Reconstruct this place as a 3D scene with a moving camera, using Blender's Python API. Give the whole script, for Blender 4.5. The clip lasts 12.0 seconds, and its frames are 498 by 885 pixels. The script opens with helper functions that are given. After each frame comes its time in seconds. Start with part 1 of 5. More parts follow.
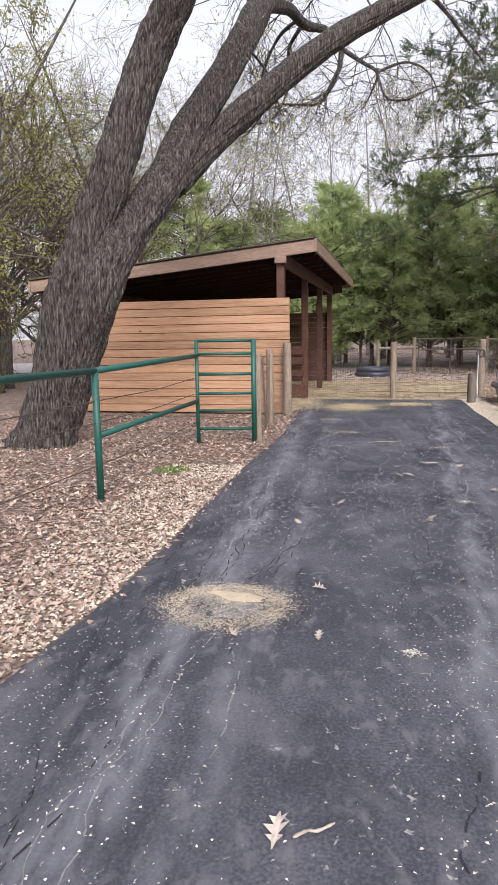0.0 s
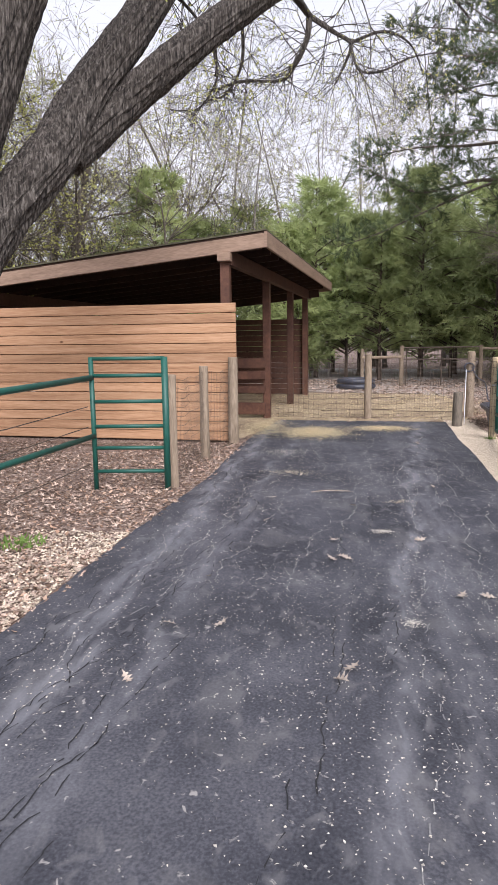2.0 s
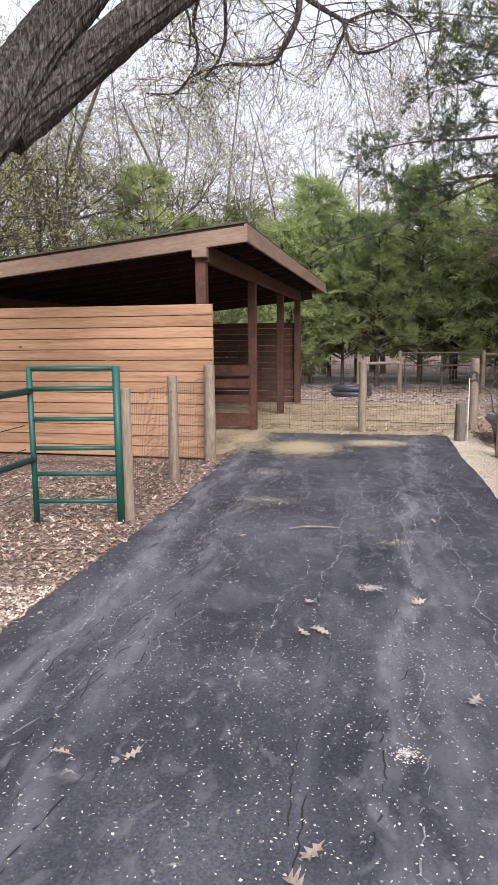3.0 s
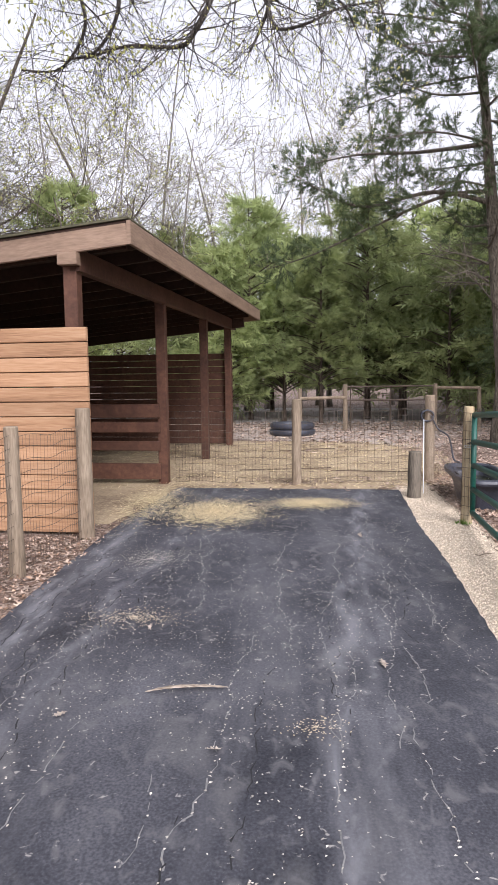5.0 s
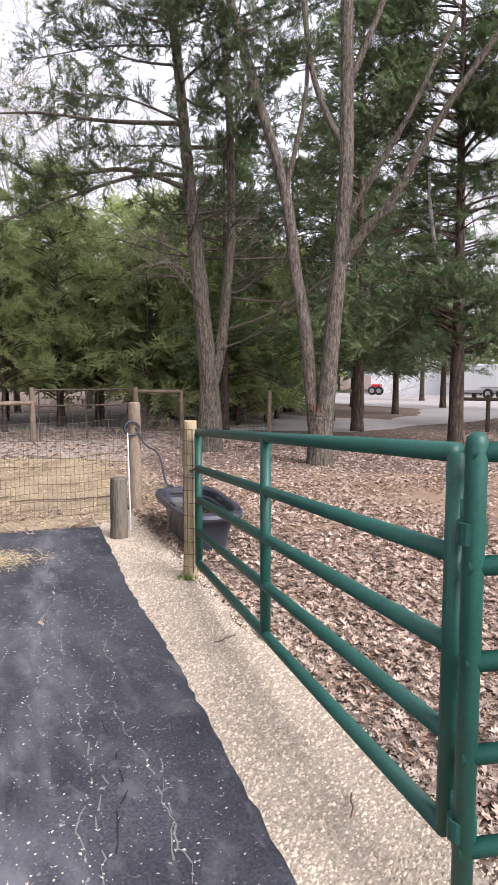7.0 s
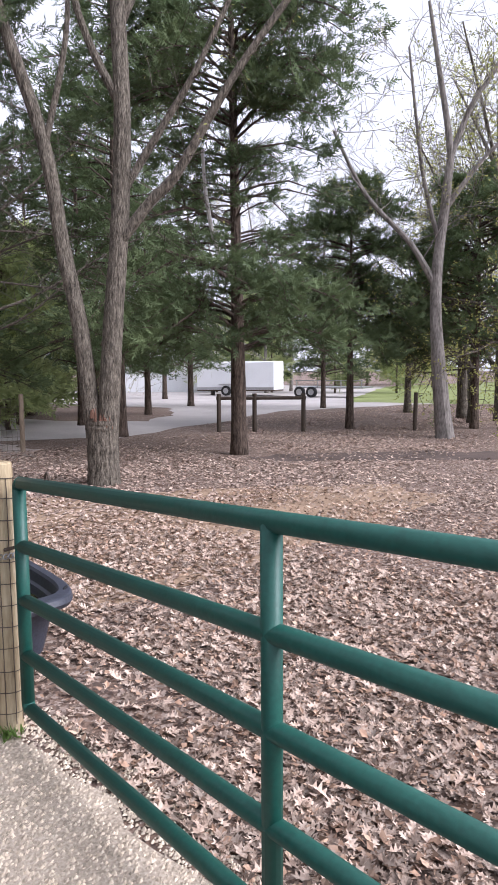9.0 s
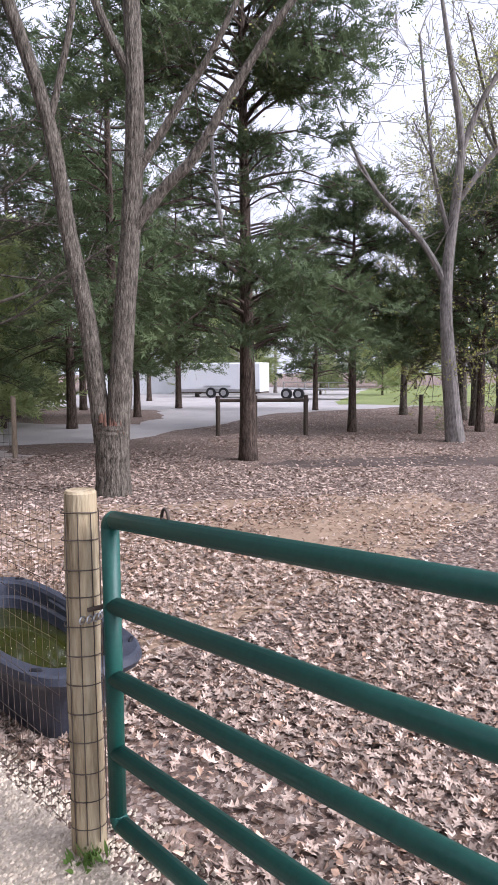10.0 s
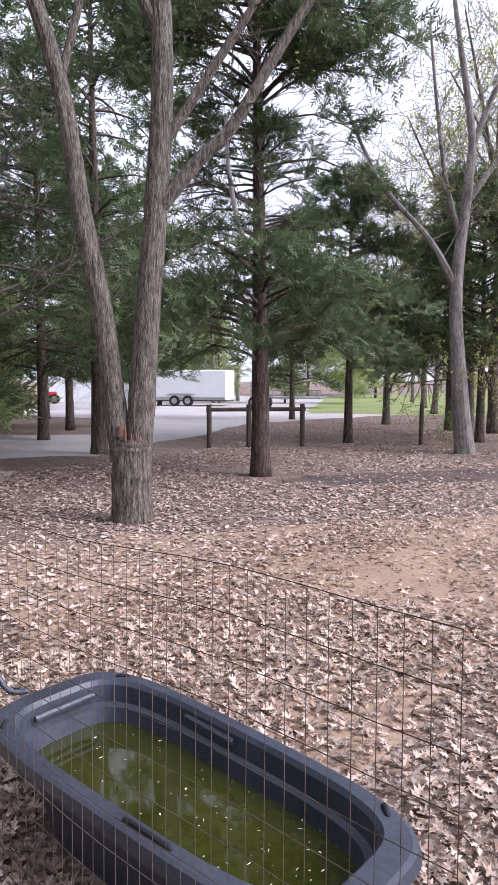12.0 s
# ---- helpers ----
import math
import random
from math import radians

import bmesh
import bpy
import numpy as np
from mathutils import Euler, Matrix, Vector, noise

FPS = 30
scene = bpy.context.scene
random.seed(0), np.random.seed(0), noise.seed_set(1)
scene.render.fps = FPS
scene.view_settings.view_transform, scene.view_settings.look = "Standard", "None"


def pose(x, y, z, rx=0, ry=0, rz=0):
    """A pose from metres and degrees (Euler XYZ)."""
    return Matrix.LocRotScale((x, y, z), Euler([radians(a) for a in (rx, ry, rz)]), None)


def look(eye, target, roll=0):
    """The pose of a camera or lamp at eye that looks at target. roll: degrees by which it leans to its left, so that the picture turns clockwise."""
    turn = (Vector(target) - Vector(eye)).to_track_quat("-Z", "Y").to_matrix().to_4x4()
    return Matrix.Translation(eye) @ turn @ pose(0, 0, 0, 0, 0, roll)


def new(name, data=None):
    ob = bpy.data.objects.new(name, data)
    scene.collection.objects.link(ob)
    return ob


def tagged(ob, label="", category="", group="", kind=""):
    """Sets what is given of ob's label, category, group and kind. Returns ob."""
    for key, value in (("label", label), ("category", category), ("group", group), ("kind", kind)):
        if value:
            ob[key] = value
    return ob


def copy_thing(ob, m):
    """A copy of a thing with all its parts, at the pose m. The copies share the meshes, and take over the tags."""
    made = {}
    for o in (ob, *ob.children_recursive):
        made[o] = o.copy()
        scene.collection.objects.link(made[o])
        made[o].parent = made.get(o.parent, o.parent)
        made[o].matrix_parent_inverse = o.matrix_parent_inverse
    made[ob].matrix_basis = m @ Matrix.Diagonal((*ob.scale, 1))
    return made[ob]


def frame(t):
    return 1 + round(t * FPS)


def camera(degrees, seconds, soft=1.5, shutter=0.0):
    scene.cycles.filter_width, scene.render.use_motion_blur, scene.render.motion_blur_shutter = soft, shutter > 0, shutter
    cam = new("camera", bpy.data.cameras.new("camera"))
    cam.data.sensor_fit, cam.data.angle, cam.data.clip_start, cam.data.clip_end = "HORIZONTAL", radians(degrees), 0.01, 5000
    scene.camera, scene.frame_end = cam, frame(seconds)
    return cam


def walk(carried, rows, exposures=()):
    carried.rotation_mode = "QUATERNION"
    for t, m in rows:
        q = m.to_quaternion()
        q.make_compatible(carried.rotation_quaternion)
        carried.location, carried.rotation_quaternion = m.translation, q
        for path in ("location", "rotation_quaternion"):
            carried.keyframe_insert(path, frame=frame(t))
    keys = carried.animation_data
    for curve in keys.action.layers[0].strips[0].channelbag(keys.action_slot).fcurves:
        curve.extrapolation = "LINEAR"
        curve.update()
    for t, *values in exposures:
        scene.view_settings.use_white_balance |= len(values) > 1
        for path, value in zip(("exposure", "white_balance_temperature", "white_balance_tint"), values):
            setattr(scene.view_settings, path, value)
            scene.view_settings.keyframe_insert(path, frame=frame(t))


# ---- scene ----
cam = camera(41.3, 12.0)
PATH = [
    (0, (0.762, -0.659, 1.445), (0.517, 1.3, 1.126), -0.9),
    (0.5, (0.976, -0.111, 1.472), (0.726, 1.849, 1.159), -0.9),
    (1, (1.151, 0.417, 1.512), (0.902, 2.378, 1.207), -0.8),
    (1.5, (1.343, 0.942, 1.546), (1.094, 2.903, 1.242), -0.8),
    (2, (1.448, 1.498, 1.564), (1.201, 3.458, 1.256), -0.7),
    (2.5, (1.562, 2.062, 1.571), (1.315, 4.023, 1.262), -0.7),
    (2.7, (1.577, 2.283, 1.578), (1.332, 4.244, 1.272), -0.5),
    (4.5, (1.815, 4.279, 1.647), (1.58, 6.252, 1.416), -0.7),
    (5, (1.958, 4.885, 1.62), (1.854, 6.872, 1.415), -0.7),
    (5.5, (2.082, 5.408, 1.603), (2.233, 7.392, 1.401), -0.6),
    (6, (2.186, 5.948, 1.597), (2.641, 7.885, 1.395), -0.3),
    (6.5, (2.25, 6.489, 1.631), (2.859, 8.383, 1.426), -0.0),
    (7, (2.34, 7.031, 1.615), (3.112, 8.864, 1.41), 0.0),
    (7.5, (2.396, 7.593, 1.586), (3.421, 9.299, 1.387), 0.1),
    (7.7, (2.414, 7.797, 1.618), (3.503, 9.462, 1.419), -0.0),
    (9.3, (2.639, 9.449, 1.654), (4.111, 10.786, 1.438), -0.2),
    (9.5, (2.676, 9.664, 1.652), (4.157, 10.991, 1.437), -0.1),
    (10, (2.685, 10.115, 1.637), (4.171, 11.437, 1.427), -0.3),
    (10.5, (2.733, 10.594, 1.611), (4.227, 11.908, 1.414), -0.1),
    (11, (2.772, 11.031, 1.605), (4.276, 12.337, 1.419), -0.0),
    (11.5, (2.785, 11.43, 1.623), (4.303, 12.719, 1.437), -0.2),
    (12, (2.892, 11.765, 1.614), (4.48, 12.967, 1.428), -0.0),
]
walk(cam, [(t, look(eye, target, roll)) for t, eye, target, roll in PATH], [(0, 0.76, 6120, 17), (5, 0.88, 6150, 17), (7.5, 0.98, 6150, 18), (9.5, 0.97, 5750, 19), (12, 1.08, 5680, 22)])

# ---- light: a bright overcast sky ----
SUN_EL, SUN_ROT = 38, 160
world = bpy.data.worlds.new("world")
scene.world = world
world.use_nodes = True
wn, wl = world.node_tree.nodes, world.node_tree.links
sky = wn.new("ShaderNodeTexSky")
sky.sky_type, sky.sun_disc = "NISHITA", False
sky.sun_elevation, sky.sun_rotation = radians(SUN_EL), radians(SUN_ROT)
sky.dust_density, sky.air_density = 4.0, 1.0
hsv = wn.new("ShaderNodeHueSaturation")
hsv.inputs["Saturation"].default_value = 0.18
cloud = wn.new("ShaderNodeMix")
cloud.data_type = "RGBA"
cloud.inputs[0].default_value = 0.6
cloud.inputs[7].default_value = (8.6, 8.7, 9.0, 1)
wl.new(sky.outputs[0], hsv.inputs["Color"])
wl.new(hsv.outputs[0], cloud.inputs[6])
wl.new(cloud.outputs[2], wn["Background"].inputs[0])
wn["Background"].inputs[1].default_value = 0.09
sun = new("sun", bpy.data.lights.new("sun", "SUN"))
sun.data.energy, sun.data.angle, sun.data.color = 2.3, radians(35), (1.0, 0.96, 0.9)
sun.matrix_world = look((0, 0, 30), (-30 / math.tan(radians(SUN_EL)) * math.sin(radians(SUN_ROT)), -30 / math.tan(radians(SUN_EL)) * math.cos(radians(SUN_ROT)), 0))


# ---- mesh building ----
class MB:
    """Collects vertices and faces of one mesh."""

    def __init__(self):
        self.v, self.f = [], []

    def box(self, c, s, m=None, bev=0.0):
        """A box of size s about c, edges cut by bev along its longest side."""
        hx, hy, hz = (a / 2 for a in s)
        k = len(self.v)
        if bev:
            ax = max(range(3), key=lambda i: s[i])
            i, j = [a for a in range(3) if a != ax]
            h = (hx, hy, hz)
            ring = [(h[i], h[j] - bev), (h[i] - bev, h[j]), (-h[i] + bev, h[j]), (-h[i], h[j] - bev),
                    (-h[i], -h[j] + bev), (-h[i] + bev, -h[j]), (h[i] - bev, -h[j]), (h[i], -h[j] + bev)]
            for e in (-1, 1):
                for a, b in ring:
                    p = [0, 0, 0]
                    p[ax], p[i], p[j] = e * h[ax], a, b
                    self.v.append(p)
            n = 8
            fs = [[q, (q + 1) % n, n + (q + 1) % n, n + q] for q in range(n)] + [list(range(n))[::-1], list(range(n, 2 * n))]
            self.f += [[k + a for a in f] for f in fs]
        else:
            self.v += [[x, y, z] for x in (-hx, hx) for y in (-hy, hy) for z in (-hz, hz)]
            self.f += [[k + a for a in f] for f in ((0, 1, 3, 2), (4, 6, 7, 5), (0, 4, 5, 1), (2, 3, 7, 6), (0, 2, 6, 4), (1, 5, 7, 3))]
        t = Matrix.Translation(c) @ (m or Matrix())
        for q in range(k, len(self.v)):
            self.v[q] = tuple(t @ Vector(self.v[q]))
        return self

    def tube(self, pts, radii, n=8, cap=True, flat=1.0, ridge=0.0):
        """A tube through points with a radius at each."""
        pts = [Vector(p) for p in pts]
        if isinstance(radii, (int, float)):
            radii = [radii] * len(pts)
        k, last = len(self.v), None
        for i, p in enumerate(pts):
            d = (pts[min(i + 1, len(pts) - 1)] - pts[max(i - 1, 0)]).normalized()
            if last is None:
                a = d.cross(Vector((0, 0, 1)) if abs(d.z) < 0.9 else Vector((1, 0, 0))).normalized()
            else:
                a = (last - d * last.dot(d)).normalized()
            last, b = a, d.cross(a)
            for q in range(n):
                w = 2 * math.pi * q / n
                g = 1.0
                if ridge:
                    s = i * 0.35
                    g += ridge * (noise.noise((math.cos(w) * 6.5, math.sin(w) * 6.5, s * 0.3)) + 0.8 * noise.noise((math.cos(w) * 13, math.sin(w) * 13, s * 0.6)))
                self.v.append(tuple(p + a * (math.cos(w) * radii[i] * g) + b * (math.sin(w) * radii[i] * flat * g)))
        for i in range(len(pts) - 1):
            for q in range(n):
                r = (q + 1) % n
                self.f.append((k + i * n + q, k + i * n + r, k + (i + 1) * n + r, k + (i + 1) * n + q))
        if cap:
            self.f.append(tuple(range(k + n - 1, k - 1, -1)))
            self.f.append(tuple(range(k + (len(pts) - 1) * n, k + len(pts) * n)))
        return self

    def mesh(self, name, smooth=False):
        me = bpy.data.meshes.new(name)
        me.from_pydata(self.v, [], self.f)
        if smooth:
            me.polygons.foreach_set("use_smooth", [True] * len(me.polygons))
        me.update()
        return me


def part(name, mb, material, parent=None, label="", smooth=False):
    """One mesh object, under a thing or part when a parent is given."""
    ob = new(name, mb.mesh(name, smooth) if isinstance(mb, MB) else mb)
    if material and not ob.data.materials:
        ob.data.materials.append(material)
    if parent:
        ob.parent = parent
    return tagged(ob, label)


def thing(name, at, label, category, group="", kind="", turn=0):
    ob = new(name)
    ob.empty_display_size = 0.1
    ob.matrix_basis = pose(*at, 0, 0, turn)
    return tagged(ob, label, category, group, kind)


# ---- materials ----
def mat(name, ramp, scale=3.0, fine=40.0, rough=0.8, bump=0.3, metal=0.0, stretch=(1, 1, 1), blend=0.5, spec=0.3, random_tone=0.0, dist=0.01, island=False, translucent=0.0):
    """A surface: a colour ramp over noise at two scales, relief, and a tone of its own for each piece."""
    m = bpy.data.materials.new(name)
    m.use_nodes = True
    n, l = m.node_tree.nodes, m.node_tree.links
    bsdf = n["Principled BSDF"]
    co = n.new("ShaderNodeTexCoord")
    mp = n.new("ShaderNodeMapping")
    mp.inputs["Scale"].default_value = stretch
    info = n.new("ShaderNodeNewGeometry" if island else "ShaderNodeObjectInfo")
    rnd = info.outputs["Random Per Island" if island else "Random"]
    l.new(co.outputs["Object"], mp.inputs[0])
    ns = []
    for s, d in ((scale, 4), (fine, 6)):
        t = n.new("ShaderNodeTexNoise")
        t.noise_dimensions = "4D"
        t.inputs["Scale"].default_value, t.inputs["Detail"].default_value = s, d
        l.new(mp.outputs[0], t.inputs["Vector"])
        if random_tone:
            mul = n.new("ShaderNodeMath")
            mul.operation = "MULTIPLY"
            mul.inputs[1].default_value = 37.0
            l.new(rnd, mul.inputs[0])
            l.new(mul.outputs[0], t.inputs["W"])
        ns.append(t)
    mix = n.new("ShaderNodeMix")
    mix.inputs[0].default_value = blend
    l.new(ns[0].outputs[0], mix.inputs[2])
    l.new(ns[1].outputs[0], mix.inputs[3])
    cr = n.new("ShaderNodeValToRGB")
    e = cr.color_ramp.elements
    for i, (p, c) in enumerate(ramp):
        q = e[i] if i < 2 else e.new(p)
        q.position, q.color = p, (*c, 1)
    l.new(mix.outputs[0], cr.inputs[0])
    col = cr.outputs[0]
    if random_tone:
        h = n.new("ShaderNodeHueSaturation")
        mr = n.new("ShaderNodeMapRange")
        mr.inputs[3].default_value, mr.inputs[4].default_value = 1 - random_tone, 1 + random_tone
        l.new(rnd, mr.inputs[0])
        l.new(mr.outputs[0], h.inputs["Value"])
        l.new(col, h.inputs["Color"])
        col = h.outputs[0]
    l.new(col, bsdf.inputs["Base Color"])
    bsdf.inputs["Roughness"].default_value, bsdf.inputs["Metallic"].default_value = rough, metal
    bsdf.inputs["Specular IOR Level"].default_value = spec
    if bump:
        b = n.new("ShaderNodeBump")
        b.inputs["Strength"].default_value, b.inputs["Distance"].default_value = bump, dist
        l.new(ns[1].outputs[0], b.inputs["Height"])
        l.new(b.outputs[0], bsdf.inputs["Normal"])
    if translucent:
        tr, ms = n.new("ShaderNodeBsdfTranslucent"), n.new("ShaderNodeMixShader")
        ms.inputs[0].default_value = translucent
        l.new(col, tr.inputs[0])
        l.new(bsdf.outputs[0], ms.inputs[1])
        l.new(tr.outputs[0], ms.inputs[2])
        l.new(ms.outputs[0], n["Material Output"].inputs[0])
    return m




def litter():
    """Packed leaf litter: small flat pieces of many browns with dark gaps."""
    m = mat("leaf_litter_ground", [(0.3, (0.06, 0.043, 0.036)), (0.7, (0.22, 0.165, 0.14)), (0.5, (0.13, 0.095, 0.08))], 1.5, 45, 0.95, 0.8, blend=0.5, dist=0.02)
    n, l = m.node_tree.nodes, m.node_tree.links
    bsdf = n["Principled BSDF"]
    base = bsdf.inputs["Base Color"].links[0].from_socket
    co, wob, add = n.new("ShaderNodeTexCoord"), n.new("ShaderNodeTexNoise"), n.new("ShaderNodeVectorMath")
    wob.inputs["Scale"].default_value = 18
    add.operation = "MULTIPLY_ADD"
    add.inputs[1].default_value = (0.07, 0.07, 0.07)
    l.new(wob.outputs["Color"], add.inputs[0])
    l.new(co.outputs["Object"], add.inputs[2])
    l.new(co.outputs["Object"], wob.inputs["Vector"])
    v, sep, r, x = n.new("ShaderNodeTexVoronoi"), n.new("ShaderNodeSeparateColor"), n.new("ShaderNodeValToRGB"), n.new("ShaderNodeMix")
    v.inputs["Scale"].default_value = 42
    l.new(add.outputs[0], v.inputs["Vector"])
    l.new(v.outputs["Color"], sep.inputs[0])
    l.new(sep.outputs[0], r.inputs[0])
    e = r.color_ramp.elements
    e[0].color, e[1].color = (0.05, 0.035, 0.03, 1), (0.50, 0.41, 0.35, 1)
    q = e.new(0.6)
    q.color = (0.22, 0.14, 0.10, 1)
    x.data_type = "RGBA"
    x.inputs[0].default_value = 0.65
    l.new(base, x.inputs[6])
    l.new(r.outputs[0], x.inputs[7])
    l.new(x.outputs[2], bsdf.inputs["Base Color"])
    return m


M_DIRT = litter()
M_EARTH = mat("bare_earth", [(0.3, (0.20, 0.135, 0.09)), (0.7, (0.42, 0.30, 0.205))], 1.6, 30, 0.95, 0.6)


def asphalt():
    """Weathered asphalt: fine stone grain, darker seal, pale dust in long tracks and patches."""
    m = mat("asphalt", [(0.34, (0.016, 0.017, 0.023)), (0.68, (0.122, 0.122, 0.138)), (0.5, (0.05, 0.051, 0.062))], 1.3, 80, 0.72, 0.8, blend=0.45, dist=0.003)
    n, l = m.node_tree.nodes, m.node_tree.links
    bsdf = n["Principled BSDF"]
    base = bsdf.inputs["Base Color"].links[0].from_socket
    co = n.new("ShaderNodeTexCoord")
    for scale, stretch, lo, hi, col in ((1.4, (2.6, 0.2, 1), 0.55, 0.8, (0.11, 0.11, 0.122, 1)), (3.2, (1, 0.6, 1), 0.56, 0.8, (0.15, 0.147, 0.15, 1)), (11.0, (1, 0.6, 1), 0.56, 0.7, (0.13, 0.128, 0.135, 1)), (26.0, (1, 1, 1), 0.66, 0.72, (0.36, 0.34, 0.32, 1))):
        mp, t, r, x = n.new("ShaderNodeMapping"), n.new("ShaderNodeTexNoise"), n.new("ShaderNodeMapRange"), n.new("ShaderNodeMix")
        mp.inputs["Scale"].default_value = stretch
        t.inputs["Scale"].default_value, t.inputs["Detail"].default_value, t.inputs["Distortion"].default_value = scale, 8, 0.6
        r.inputs[1].default_value, r.inputs[2].default_value, r.inputs[4].default_value = lo, hi, 0.75
        x.data_type = "RGBA"
        l.new(co.outputs["Object"], mp.inputs[0])
        l.new(mp.outputs[0], t.inputs["Vector"])
        l.new(t.outputs[0], r.inputs[0])
        l.new(r.outputs[0], x.inputs[0])
        l.new(base, x.inputs[6])
        x.inputs[7].default_value = col
        base = x.outputs[2]
    # dust gathered along the wheel tracks, which wander a little
    sep, mp, t, lump, sway, bend = (n.new("ShaderNode" + k) for k in ("SeparateXYZ", "Mapping", "TexNoise", "MapRange", "TexNoise", "MapRange"))
    l.new(co.outputs["Object"], sep.inputs[0])
    mp.inputs["Scale"].default_value = (4.5, 1.1, 1)
    t.inputs["Scale"].default_value, t.inputs["Detail"].default_value, t.inputs["Distortion"].default_value = 2.6, 10, 0.5
    l.new(co.outputs["Object"], mp.inputs[0])
    l.new(mp.outputs[0], t.inputs["Vector"])
    lump.inputs[1].default_value, lump.inputs[2].default_value = 0.3, 0.68
    l.new(t.outputs[0], lump.inputs[0])
    sway.noise_dimensions = "1D"
    sway.inputs["Scale"].default_value, sway.inputs["Detail"].default_value = 0.8, 3
    l.new(sep.outputs["Y"], sway.inputs["W"])
    bend.inputs[3].default_value, bend.inputs[4].default_value = -0.25, 0.25
    l.new(sway.outputs[0], bend.inputs[0])
    for slant, middle, half, most in ((-0.03, 0.0, 0.2, 0.7), (-0.05, 0.3, 0.12, 0.4), (-0.13, 1.2, 0.13, 0.6), (-0.11, 1.55, 0.16, 0.35)):
        skew, off, dist, ab, near, mul, x = (n.new("ShaderNode" + k) for k in ("Math", "Math", "Math", "Math", "MapRange", "Math", "Mix"))
        skew.operation, off.operation, dist.operation, ab.operation, mul.operation = "MULTIPLY_ADD", "ADD", "SUBTRACT", "ABSOLUTE", "MULTIPLY"
        skew.inputs[1].default_value = slant
        l.new(sep.outputs["Y"], skew.inputs[0])
        l.new(sep.outputs["X"], skew.inputs[2])
        l.new(skew.outputs[0], off.inputs[0])
        l.new(bend.outputs[0], off.inputs[1])
        dist.inputs[1].default_value = middle
        l.new(off.outputs[0], dist.inputs[0])
        l.new(dist.outputs[0], ab.inputs[0])
        near.interpolation_type = "SMOOTHSTEP"
        near.inputs[1].default_value, near.inputs[2].default_value, near.inputs[3].default_value, near.inputs[4].default_value = 0.0, half, most, 0.0
        l.new(ab.outputs[0], near.inputs[0])
        l.new(near.outputs[0], mul.inputs[0])
        l.new(lump.outputs[0], mul.inputs[1])
        x.data_type = "RGBA"
        l.new(mul.outputs[0], x.inputs[0])
        l.new(base, x.inputs[6])
        x.inputs[7].default_value = (0.225, 0.225, 0.245, 1)
        base = x.outputs[2]
    l.new(base, bsdf.inputs["Base Color"])
    return m


M_ASPHALT = asphalt()
M_GRAVEL = mat("pale_gravel", [(0.3, (0.22, 0.175, 0.13)), (0.7, (0.62, 0.53, 0.43)), (0.5, (0.43, 0.36, 0.285))], 3, 90, 0.95, 0.8, blend=0.7, dist=0.01)
M_ROAD = mat("gravel_road", [(0.3, (0.34, 0.31, 0.30)), (0.7, (0.52, 0.48, 0.46))], 0.6, 30, 0.95, 0.3)
M_STRAW = mat("straw_ground", [(0.36, (0.15, 0.105, 0.075)), (0.66, (0.54, 0.44, 0.30)), (0.5, (0.37, 0.285, 0.19))], 1.1, 30, 0.95, 0.7, blend=0.4, dist=0.02)
M_GRASS = mat("grass", [(0.3, (0.15, 0.18, 0.06)), (0.7, (0.29, 0.33, 0.12))], 0.5, 12, 0.9, 0.4)
M_CEDAR = mat("new_cedar_boards", [(0.28, (0.19, 0.096, 0.05)), (0.72, (0.49, 0.315, 0.195)), (0.5, (0.37, 0.213, 0.12))], 2.2, 12, 0.75, 0.2, stretch=(0.5, 9, 9), random_tone=0.16)


def knotty(m):
    """Sparse dark knots, differing from board to board."""
    n, l = m.node_tree.nodes, m.node_tree.links
    bsdf = n["Principled BSDF"]
    base = bsdf.inputs["Base Color"].links[0].from_socket
    co, mp, v, info, mul = (n.new("ShaderNode" + k) for k in ("TexCoord", "Mapping", "TexVoronoi", "ObjectInfo", "Math"))
    r, x = n.new("ShaderNodeMapRange"), n.new("ShaderNodeMix")
    mp.inputs["Scale"].default_value = (1.5, 2, 2.6)
    v.voronoi_dimensions = "4D"
    v.inputs["Scale"].default_value = 1.3
    mul.operation = "MULTIPLY"
    mul.inputs[1].default_value = 50.0
    r.inputs[1].default_value, r.inputs[2].default_value, r.inputs[3].default_value, r.inputs[4].default_value = 0.035, 0.075, 0.85, 0.0
    x.data_type = "RGBA"
    x.inputs[7].default_value = (0.09, 0.04, 0.02, 1)
    l.new(co.outputs["Object"], mp.inputs[0])
    l.new(mp.outputs[0], v.inputs["Vector"])
    l.new(info.outputs["Random"], mul.inputs[0])
    l.new(mul.outputs[0], v.inputs["W"])
    l.new(v.outputs["Distance"], r.inputs[0])
    l.new(r.outputs[0], x.inputs[0])
    l.new(base, x.inputs[6])
    l.new(x.outputs[2], bsdf.inputs["Base Color"])


